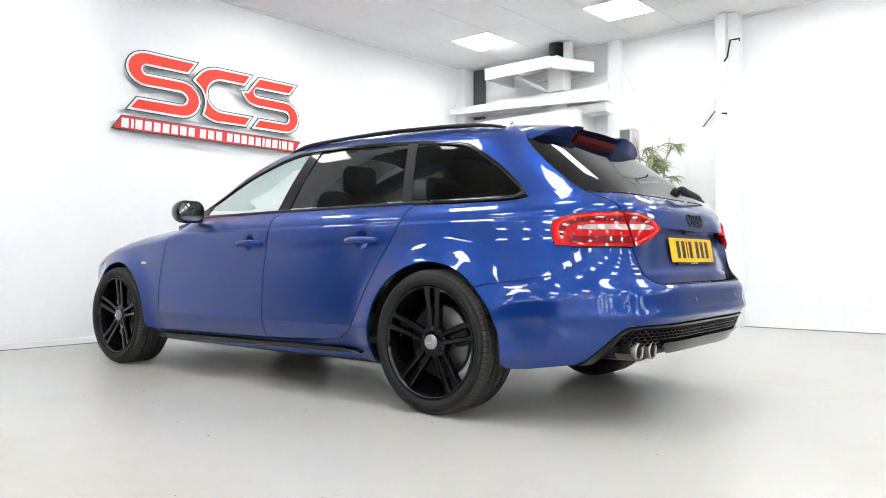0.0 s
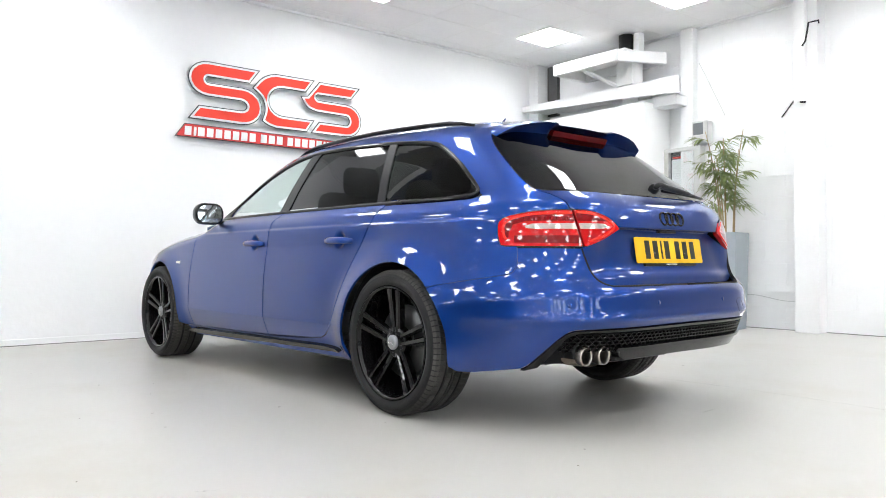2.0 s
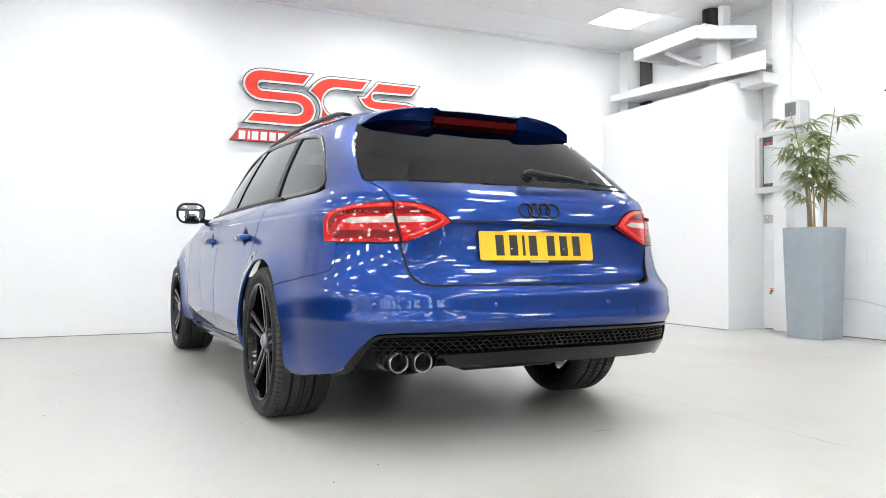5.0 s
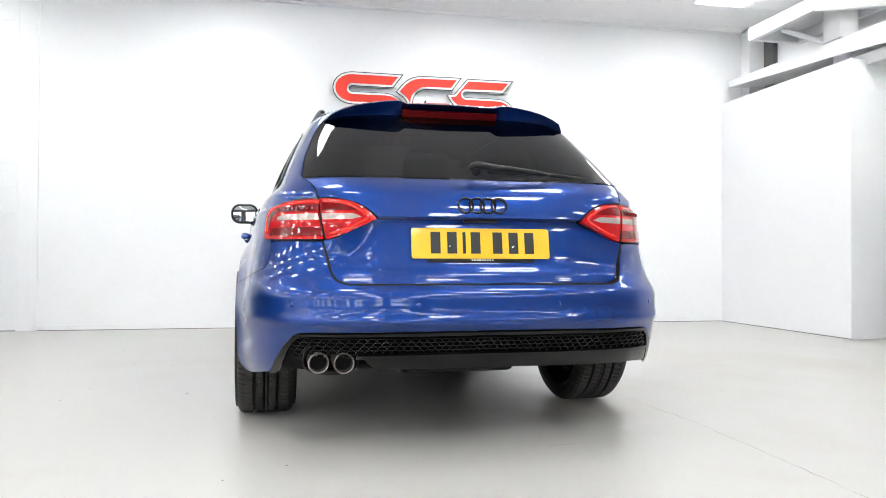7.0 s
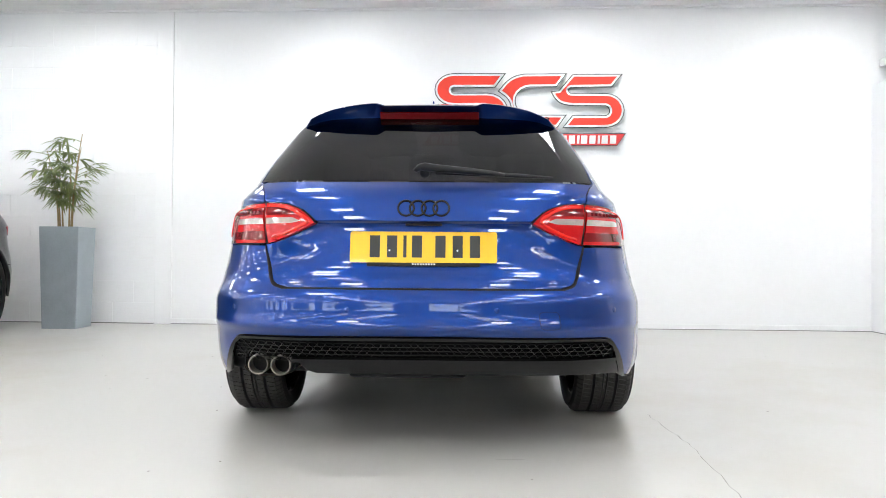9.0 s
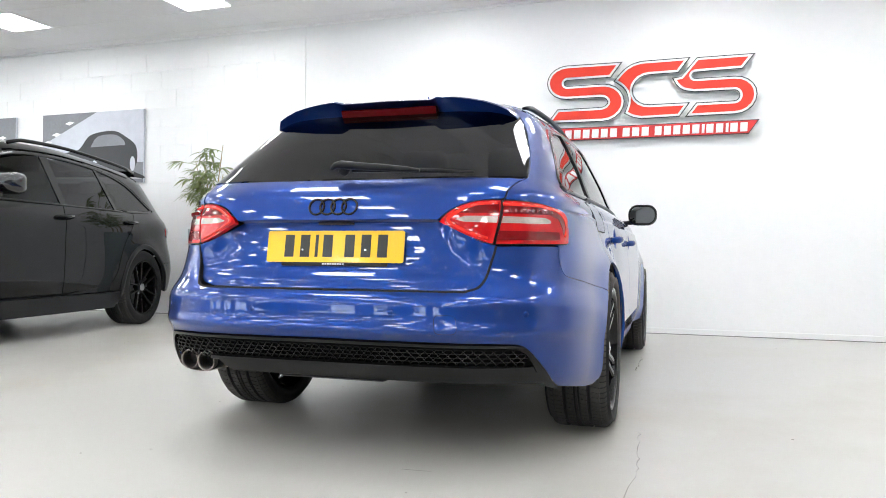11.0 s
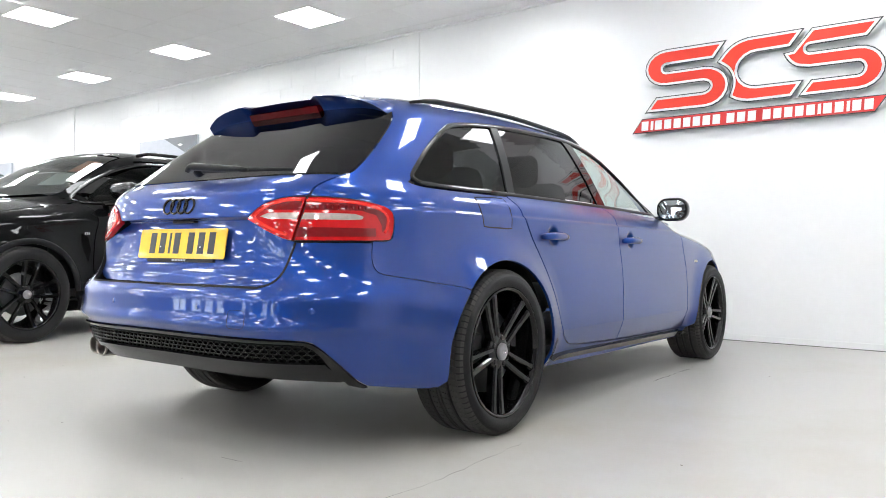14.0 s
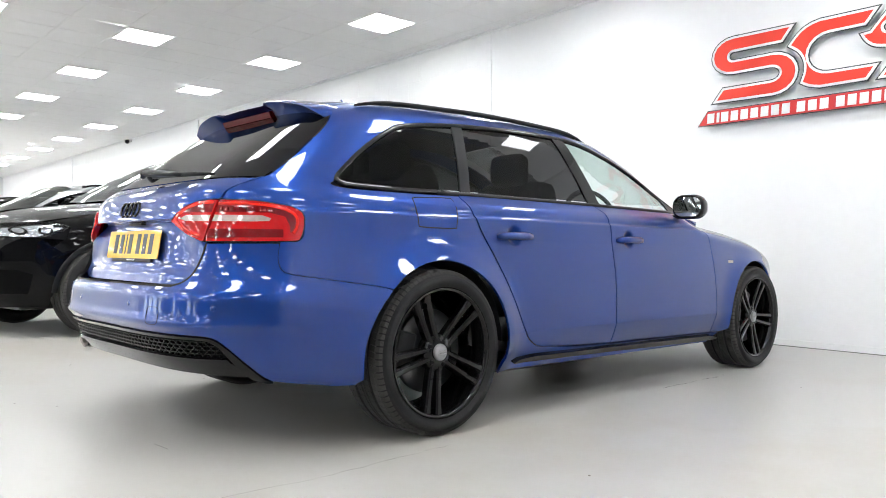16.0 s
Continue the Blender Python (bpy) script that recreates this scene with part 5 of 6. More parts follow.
    strip("waist_moulding", [(x, 1.13) for x in np.linspace(2.38, 0.2, 20)], 0.016, GLOSS_BLACK, s, proud=0.006)
    panel("b_pillar", [(1.19, 1.14), (1.27, 1.14), (1.33, 1.54), (1.23, 1.54)], GLOSS_BLACK, s, proud=0.002, flange=0.006, **kw)
    panel("c_pillar", [(0.36, 1.14), (0.42, 1.14), (0.55, 1.52), (0.50, 1.51)], GLOSS_BLACK, s, proud=0.002, flange=0.006, **kw)
    panel("roof", [(x, float(rz(x)) - 0.056) for x in np.linspace(-0.44, 1.76, 20)] + [(x, float(rz(x)) - 0.0015) for x in np.linspace(1.76, -0.44, 20)], BLACK_PAINT, s, flange=0, ds=0.1, dz=0.012, label="black roof half")
    def screen(name, u0, u1, v0, v1, material, lift, label, n=14):
        """A patch of the windscreen between two pillars, bowed forward at its foot."""
        bm = bmesh.new()
        rows = []
        for v in np.linspace(v0, v1, n):
            xe = 2.47 + (1.765 - 2.47) * v
            ze = float(rz(xe)) - 0.052
            ye = float(half_width(xe, ze)) - 0.004
            xc = xe + 0.13 * (1 - v)
            zc = float(rz(xc)) - 0.004 + 0.012 * (1 - v)
            rows.append([bm.verts.new((xe + (xc - xe) * (1 - u * u) + lift, u * ye, ze + (zc - ze) * (1 - u * u) + lift)) for u in np.linspace(u0, u1, n)])
        for p, q in zip(rows, rows[1:]):
            for k in range(n - 1):
                bm.faces.new((p[k], p[k + 1], q[k + 1], q[k]))
        part(name, bm, material, s, label, True)
    screen("windscreen", -1, 1, 0, 1, SUV_SCREEN, 0.0, "windscreen")
    screen("sun_sticker", 0.55, 0.86, 0.52, 0.80, ORANGE, -0.008, "orange windscreen sticker", 5)
    screen("windscreen_card", 0.40, 0.82, 0.22, 0.48, PAPER, -0.010, "white card behind the windscreen", 5)
    panel("inner_shell", [(-0.9, 0.35), (-0.8, 1.05), (-0.5, 1.11), (2.4, 1.11), (3.2, 0.95), (3.6, 0.85), (3.6, 0.35), (3.38, 0.3)] + arch(af, az, r + 0.02, -5, 185, 12) + [(2.4, 0.25), (0.45, 0.25)] + arch(0, az, r + 0.02, -5, 185, 12), DARK, s, proud=-0.025, flange=0, ds=0.15, dz=0.1)
    bm = bmesh.new()
    block(-0.8, 3.5, -0.60, 0.60, 0.22, 0.32, 0.02, bm), block(0.42, 2.48, -0.80, 0.80, 0.21, 0.30, 0.02, bm)
    part("underbody", bm, SATIN_BLACK, s, "black underbody")
    for y in (-0.4, 0.4):
        for x in (0.3, 1.2):
            b = block(x - 0.05, x + 0.42, y - 0.26, y + 0.26, 0.62, 0.8, 0.05)
            merge(b, moved(block(-0.07, 0.07, -0.25, 0.25, 0, 0.62, 0.05), pose(x - 0.05, y, 0.72, 0, -14)))
            merge(b, block(x - 0.26, x - 0.17, y - 0.13, y + 0.13, 1.28, 1.45, 0.035))
            part("seat", b, CLOTH, s, "dark seat", True)
    part("dashboard", block(2.0, 2.45, -0.75, 0.75, 0.85, 1.11, 0.05), BLACK, s, "black dashboard", True)
    for sg in (1, -1):
        for hx in (0.22, 1.30):
            z = 1.02
            y = float(half_width(hx, z))
            part("door_handle", tube([(hx - 0.12, sg * (y - 0.005), z + 0.012), (hx - 0.10, sg * (y + 0.02), z + 0.01), (hx, sg * (y + 0.028), z + 0.005), (hx + 0.10, sg * (y + 0.02), z), (hx + 0.12, sg * (y - 0.005), z)], [0.01, 0.016, 0.018, 0.016, 0.01], 8), BLACK_PAINT, s, "black door handle", True)
        mir = new("door_mirror")
        mir.empty_display_size = 0.05
        mir.parent = s
        mir.matrix_local = pose(2.10, sg * 1.0, 1.235)
        bm = bmesh.new()
        rows = [[bm.verts.new((t, sg * u * k, v * k)) for u, v in rounded(0.24, 0.16, 0.06, 5)] for t, k in ((-0.05, 0.92), (-0.04, 1.0), (0.0, 1.0), (0.06, 0.86), (0.10, 0.6), (0.115, 0.25))]
        for p, q in zip(rows, rows[1:]):
            for i in range(len(p)):
                bm.faces.new((p[i], p[(i + 1) % len(p)], q[(i + 1) % len(p)], q[i]))
        bm.faces.new(rows[-1]), bm.faces.new(rows[0])
        part("housing", bm, mat("mirror_shell_black", (0.01, 0.01, 0.01), 0.1, 0.3, Coat_Weight=1.0) if "mirror_shell_black" not in bpy.data.materials else bpy.data.materials["mirror_shell_black"], mir, "gloss black mirror shell", True)
        part("arm", tube([(0.02, sg * -0.05, -0.085), (0.05, sg * -0.18, -0.10)], [0.035, 0.03], 8, None, 0.5), SATIN_BLACK, mir, "black mirror arm", True)
        part("roof_rail", tube([(x, sg * 0.64, float(rz(x)) - 0.055 + 0.018 * min(1, (x + 0.25) / 0.15, (1.65 - x) / 0.15)) for x in np.linspace(-0.25, 1.65, 14)], 0.016, 8), GLOSS_BLACK, s, "black roof rail", True)
        bm = bmesh.new()
        for i in range(3):
            q = surface(2.40 + 0.018 * i, 0.86)
            block(q[0] - 0.006, q[0] + 0.006, sg * q[1] - 0.003, sg * q[1] + 0.003, q[2] - 0.01, q[2] + 0.01, 0, bm)
        part("wing_badge", bm, CHROME, s, "small plain badge bars")
        for ax, turn in ((0.0, 70), (2.933, 100)):
            wheel_parts(s, pose(ax, sg * 0.80, 0.372, 0, 0, 0 if sg > 0 else 180), 5, 0.374, 0.272, 0.135, (0.024, 0.062, 0.011), turn)
    bm = bmesh.new()
    rows = [[bm.verts.new((xx, y, z)) for xx, z in ((-0.40, 1.61), (-0.62, 1.585), (-0.66, 1.57), (-0.60, 1.55), (-0.42, 1.55))] for y in np.linspace(-0.56, 0.56, 9)]
    for p, q in zip(rows, rows[1:]):
        for i in range(5):
            bm.faces.new((p[i], p[(i + 1) % 5], q[(i + 1) % 5], q[i]))
    bm.faces.new(rows[0]), bm.faces.new(rows[-1])
    part("roof_spoiler", bm, GLOSS_BLACK, s, "black roof spoiler")
    return s


suv = build_suv(pose(-4.927, -1.315, 0, 0, 0, 12), "gloss black off-road car with black wheels and a sales card")
other = copy_thing(suv, pose(-4.9, -5.6, 0, 0, 0, 12))
tagged(other, "pale silver off-road car parked behind the black one")
for y, a in ((5.2, 168), (1.4, 172), (-2.6, 170)):
    tagged(copy_thing(suv, pose(11.2, y, 0, 0, 0, a)), "gloss black off-road car parked across the showroom")
third = copy_thing(suv, pose(-4.6, -9.6, 0, 0, 0, 12))
tagged(third, "dark off-road car parked far down the row")
SILVER = mat("pale_silver_paint", (0.42, 0.43, 0.44), 0.3, 0.6, vary=0.05, scale=300, Coat_Weight=1.0, Coat_Roughness=0.03)
for o in other.children:
    if o.type == "MESH" and o.material_slots[0].material == BLACK_PAINT:
        o.material_slots[0].link = "OBJECT"
        o.material_slots[0].material = SILVER
    if o.name.split(".")[0] in ("sun_sticker", "windscreen_card"):
        bpy.data.objects.remove(o)


# ---- the wall sign: plain swept bands over a barred strip ----
SIGN_RED = mat("sign_red", (0.80, 0.058, 0.036), 0.5, vary=0.03, scale=20, Specular_IOR_Level=0.25)
SIGN_WHITE = mat("sign_white", (0.80, 0.80, 0.80), 0.4, vary=0.02)
SIGN_DARK = mat("sign_charcoal_edge", (0.045, 0.05, 0.055), 0.45, vary=0.1)
SIGN_STRIP = mat("sign_deep_red", (0.62, 0.045, 0.045), 0.5, vary=0.05, scale=20, Specular_IOR_Level=0.25)
sign = thing("wall_sign", pose(WX, 0, 0, 0, 0, 90), "red and white raised sign with charcoal edges on the wall", "sign")
# sign axes: x along the wall, -y out from it, z up


def outline_of(points, k=10):
    """A closed outline of corners ('l', x, z), bowls ('a', cx, cz, rx, rz, from, to) and free bends ('c', (x, z), ...)."""
    out = []
    for p in points:
        if p[0] == "l":
            out.append((p[1], p[2]))
        elif p[0] == "c":
            out += curve(p[1:], 4)
        else:
            _, cx, cz, rx, rz, a0, a1 = p
            out += [(cx + rx * math.cos(radians(a0 + (a1 - a0) * i / k)), cz + rz * math.sin(radians(a0 + (a1 - a0) * i / k))) for i in range(k + 1)]
    return [p for p, q in zip(out, out[-1:] + out) if math.dist(p, q) > 1e-4]


def inset(outline, d):
    """The outline moved inwards by d."""
    p = np.array(outline)
    nx = np.roll(p, -1, 0)
    if np.sum(p[:, 0] * nx[:, 1] - nx[:, 0] * p[:, 1]) < 0:
        p = p[::-1]
    a, b = p - np.roll(p, 1, 0), np.roll(p, -1, 0) - p
    a, b = a / np.linalg.norm(a, axis=1, keepdims=True), b / np.linalg.norm(b, axis=1, keepdims=True)
    na, nb = np.stack([-a[:, 1], a[:, 0]], 1), np.stack([-b[:, 1], b[:, 0]], 1)
    m = (na + nb) / np.maximum(1 + np.sum(na * nb, axis=1, keepdims=True), 0.25)
    return [tuple(q) for q in p + d * m]


bands = [
    [("l", 4.262, 2.597), ("a", 3.73, 2.4325, 0.198, 0.1685, 90, 270), ("a", 4.05, 2.219, 0.07, 0.0455, 90, -90), ("l", 3.637, 2.174), ("l", 3.530, 2.036), ("a", 4.075, 2.215, 0.21, 0.184, -90, 90), ("a", 3.737, 2.425, 0.03, 0.026, 270, 90), ("l", 4.153, 2.451)],
    [("l", 4.882, 2.594), ("l", 4.776, 2.453), ("a", 4.512, 2.313, 0.152, 0.139, 90, 270), ("l", 4.880, 2.172), ("l", 4.787, 2.041), ("c", (4.44, 2.037), (4.355, 2.058), (4.280, 2.098)), ("c", (4.280, 2.098), (4.312, 2.194), (4.308, 2.27), (4.268, 2.345), (4.178, 2.414)), ("c", (4.178, 2.414), (4.268, 2.517), (4.35, 2.569), (4.438, 2.592))],
    [("l", 4.938, 2.588), ("l", 5.443, 2.587), ("l", 5.334, 2.451), ("a", 4.93, 2.420, 0.03, 0.026, 90, 270), ("a", 5.272, 2.215, 0.19, 0.177, 90, -90), ("l", 4.834, 2.037), ("l", 4.934, 2.166), ("a", 5.265, 2.212, 0.042, 0.046, -90, 90), ("c", (4.915, 2.262), (4.82, 2.285), (4.757, 2.338), (4.716, 2.411)), ("l", 4.797, 2.42)],
]
OFF = -0.066  # how far the sign's face stands from the wall
for shape in bands:
    edge = outline_of(shape)
    one = part("swept_band", plate(edge, 0.008), SIGN_DARK, sign, "charcoal edged swept band", False, pose(0, OFF, 0))
    part("white_inset", plate(inset(edge, 0.009), 0.006), SIGN_WHITE, one, "white inset", False, pose(0, -0.003, 0))
    part("red_inset", plate(inset(edge, 0.029), 0.006), SIGN_RED, one, "red inset", False, pose(0, -0.006, 0))
strip_edge = [(3.409, 1.856), (5.388, 1.854), (5.478, 1.983), (3.503, 1.987)]
strip_ob = part("name_strip", plate(strip_edge, 0.008), SIGN_DARK, sign, "charcoal edged strip", False, pose(0, OFF, 0))
part("red_face", plate(inset(strip_edge, 0.008), 0.006), SIGN_STRIP, strip_ob, "deep red strip face", False, pose(0, -0.003, 0))
for word, x0, x1 in ((9, 3.500, 4.222), (3, 4.266, 4.518), (11, 4.562, 5.386)):
    thin = [0.38 if (word, i) in ((9, 1), (11, 5), (11, 8)) else 1.0 for i in range(word)]
    unit = (x1 - x0) / (sum(thin) + 0.16 * (word - 1))
    x = x0
    for w in thin:
        part("white_bar", plate([(x, 1.877), (x + w * unit * 0.86, 1.877), (x + w * unit * 0.86 + 0.004, 1.960), (x + 0.004, 1.960)], 0.004), SIGN_WHITE, strip_ob, "", False, pose(0, -0.005, 0))
        x += (w + 0.16) * unit
for x, z in ((3.62, 2.45), (4.15, 2.22), (3.75, 2.10), (4.55, 2.52), (4.55, 2.10), (4.98, 2.52), (5.37, 2.25), (5.0, 2.10), (3.6, 1.92), (4.4, 1.92), (5.25, 1.92)):
    part("stand_off", moved(lathe([(0.0, OFF + 0.008), (0.008, OFF + 0.008), (0.008, 0.0), (0.0, 0.0)], 10), pose(x, 0, z)), CHROME, sign, "short metal stand-off")

# ---- fittings along the right-hand wall ----
partition = tagged(part("boxed_partition", block(WX, -4.26, 7.93, WY, 0, 2.47, 0.006), WALL), "plain white boxed-in partition in the corner", "partition", kind="structure")
tagged(part("wall_pilaster", block(-4.06, -3.90, 8.32, WY, 0, CEIL, 0.008), TRIM), "narrow white painted pilaster", "pilaster", kind="structure")
tagged(part("corner_pillar", block(WX, -6.10, 8.18, WY, 2.47, CEIL, 0.006), TRIM), "short white corner pillar over the partition", "pillar", kind="structure")
# no hole here: a solid block whose dark colour paints the gap's shade
tagged(part("alcove_shade", block(-6.095, -5.93, 8.36, WY - 0.002, 2.62, 3.28, 0.0), mat("painted_gap_shade", (0.09, 0.09, 0.09), 0.9, vary=0.2)), "dark block coloured as the shaded gap beside the corner pillar", "opening", kind="structure")
ledge = thing("wall_ledge", pose(0, 0, 0), "white painted ledge bracketed along the wall", "ledge")
bm = plate([(-6.20, 2.645), (-6.20, 2.716), (-3.87, 2.695), (-3.87, 2.515), (-4.44, 2.555)], 0.04)
part("fascia", moved(bm, pose(0, 7.98, 0)), TRIM, ledge)
part("shelf_board", block(-6.17, -4.07, 8.02, 8.415, 2.645, 2.685, 0.004), TRIM, ledge)
part("lower_batten", block(-4.47, -3.97, 8.10, 8.315, 2.42, 2.53, 0.006), TRIM, ledge)
part("support", block(-4.70, -4.48, 8.12, 8.41, 2.475, 2.645, 0.004), TRIM, ledge)
hood = thing("extractor_hood", pose(0, 0, 0), "white boxed extractor hood under a black flue", "extractor hood")
bm = bmesh.new()
for y0, y1, x0, x1 in ((7.70, 7.76, -5.40, -4.44), (8.24, 8.30, -5.40, -4.25)):
    block(x0, x1, y0, y1, 2.93, 3.06, 0.006, bm)
block(-5.40, -5.34, 7.76, 8.24, 2.93, 3.06, 0.006, bm)
merge(bm, moved(block(0, 0.60, -0.03, 0.03, 2.93, 3.06, 0.006), pose(-4.48, 7.73, 0, 0, 0, 64)))
part("hood_frame", bm, TRIM, hood, "white hood frame")
part("hood_top", block(-5.33, -4.40, 7.77, 8.24, 3.045, 3.075, 0.004), TRIM, hood)
part("strut", tube([(-5.0, 7.80, 2.93), (-4.72, 8.05, 2.74)], 0.025, 6), TRIM, hood)
part("flue_box", block(-4.69, -4.47, 8.0, 8.2, 2.72, 3.045, 0.005), TRIM, hood)
part("flue", moved(lathe([(0.083, 3.06), (0.083, 3.29)], 24, "Z"), pose(-4.57, 8.02, 0)), BLACK, hood, "black round flue", True)
part("flue_bracket", block(-4.45, -4.38, 8.0, 8.1, 3.06, 3.29, 0.005), TRIM, hood)

BOARD_FRAME = mat("pale_grey_case", (0.62, 0.62, 0.60), 0.45, vary=0.06)
board = thing("notice_board", pose(-4.045, 8.40, 1.665), "white framed notice case with a printed sheet", "notice board")
for nm, b in (("frame_top", block(-0.245, 0.245, -0.10, 0, 0.26, 0.30, 0.004)), ("frame_foot", block(-0.245, 0.245, -0.10, 0, -0.30, -0.24, 0.004)), ("frame_side", block(-0.245, -0.16, -0.10, 0, -0.24, 0.26, 0.004)), ("frame_side", block(0.16, 0.245, -0.10, 0, -0.24, 0.26, 0.004))):
    part(nm, b, BOARD_FRAME, board)
part("backing", block(-0.16, 0.16, -0.05, 0.0, -0.24, 0.26), mat("charcoal_backing", (0.06, 0.06, 0.065), 0.6, vary=0.1), board, "charcoal backing")
sheet = part("notice_sheet", block(-0.145, 0.145, -0.054, -0.05, -0.20, 0.18), PAPER, board, "white printed sheet")
for k, z in enumerate(np.arange(0.13, -0.16, -0.028)):
    part("print_bar", block(-0.105, 0.02 + 0.08 * random.random(), -0.056, -0.054, z, z + 0.008), GREY_INK, sheet)
part("red_heading", block(-0.13, -0.02, -0.056, -0.05, 0.19, 0.21), SIGN_RED, board, "small red heading bar")
part("pane", block(-0.16, 0.16, -0.09, -0.086, -0.24, 0.26), pane_glass("case_glass", (0.95, 0.96, 0.96)), board).visible_shadow = False
meter = thing("alarm_box", pose(-3.79, 8.42, 2.11), "small grey electrical control box on the wall", "control box")
part("case", block(-0.11, 0.07, -0.13, 0, -0.13, 0.12, 0.012), BOARD_FRAME, meter)
part("display", block(-0.09, 0.03, -0.134, -0.12, -0.03, 0.10, 0.003), mat("grey_display", (0.14, 0.15, 0.16), 0.3, vary=0.1), meter, "grey display window")
part("key_pad", block(-0.085, 0.03, -0.134, -0.12, -0.11, -0.04, 0.003), CABLE, meter, "grey key pad")
part("side_grille", block(0.068, 0.085, -0.12, -0.02, -0.12, 0.10, 0.002), CABLE, meter)
sock = thing("wall_socket", pose(-4.16, 8.425, 1.11), "pale grey double wall socket", "socket")
part("face_plate", block(-0.085, 0.085, -0.02, 0, -0.042, 0.042, 0.006), mat("grey_socket", (0.5, 0.5, 0.5), 0.4, vary=0.05), sock)
for x in (-0.045, 0.045):
    part("switch", block(x - 0.012, x + 0.012, -0.024, -0.018, 0.012, 0.034, 0.002), TRIM, sock)
conduit = thing("conduit", pose(-4.10, 8.40, 1.15), "white plastic conduit from the notice case", "conduit")
part("pipe", tube([(0, 0, 0.24), (0, 0, 0.06), (0.01, 0, 0.0)], 0.011, 8), TRIM, conduit, "", True)
tap = thing("wall_tap", pose(-4.12, 8.425, 0.39), "small brass wall tap with a red lever", "tap")
part("body", tube([(0, 0, 0), (0, -0.06, 0), (0, -0.075, -0.03)], 0.011, 8), mat("old_brass", (0.35, 0.25, 0.12), 0.4, 0.9, vary=0.2), tap, "", True)
part("lever", block(-0.03, 0.03, -0.05, -0.04, 0.018, 0.026, 0.003), SIGN_RED, tap, "red lever")
part("pipe", tube([(0, -0.01, 0), (0.12, -0.01, -0.02), (0.3, -0.01, -0.03)], 0.008, 6), TRIM, tap, "", True)
tagged(part("wall_column", block(-2.755, -2.52, 8.25, WY, 0, CEIL, 0.006), TRIM), "white painted wall column", "column", kind="structure")
post = thing("shutter_rail", pose(-2.66, 8.22, 2.24), "white metal rail with a bent black bracket", "rail")
part("rail", block(-0.035, 0.045, -0.04, 0.03, 0.0, 1.05, 0.004), TRIM, post)
part("bracket", tube([(0.030, -0.045, 0.535), (0.071, -0.07, 0.563), (0.104, -0.07, 0.736), (0.198, -0.07, 0.735), (0.198, -0.07, 0.706)], 0.009, 6), BLACK, post, "bent black bracket")
part("foot", tube([(0.0, -0.03, 0.0), (0.05, -0.03, -0.012)], 0.012, 6), BLACK, post)
lever = thing("wall_lever", pose(-2.9, 8.41, 2.25), "thin dark metal rod leaning on the wall", "rod")
part("rod", tube([(-0.045, -0.01, -0.095), (0.11, -0.025, 0.075)], 0.006, 6), BLACK, lever)
for pts, lb in (([(-3.88, 8.415, 2.90), (-3.80, 8.41, 2.75), (-3.70, 8.41, 2.54), (-3.63, 8.405, 2.40), (-3.57, 8.41, 2.27)], "thin pale cable hanging down the wall"), ([(-3.42, 8.415, 0.345), (-3.25, 8.41, 0.345), (-3.10, 8.41, 0.322), (-2.95, 8.41, 0.295), (-2.80, 8.41, 0.292)], "grey cable running along the wall")):
    c = thing("cable", pose(*pts[0]), lb, "cable")
    part("lead", tube([Vector(p) for p in curve([Vector(p) - Vector(pts[0]) for p in pts], 4)], 0.0032, 6), CABLE, c, "", True)
tagged(part("skirting", block(WX, WX + 0.012, 0.74, 7.93, 0, 0.055, 0.003), TRIM), "low white painted skirting", "baseboard", kind="structure")


# ---- planters with bamboo ----
LEAF = mat("bamboo_leaf", (0.22, 0.27, 0.085), 0.42, vary=0.45, scale=9)
CANE = mat("bamboo_cane", (0.33, 0.24, 0.11), 0.55, vary=0.25, scale=14)
SOIL = mat("planter_soil", (0.05, 0.035, 0.025), 0.95, vary=0.4, scale=30, bump=0.6, bump_scale=60)


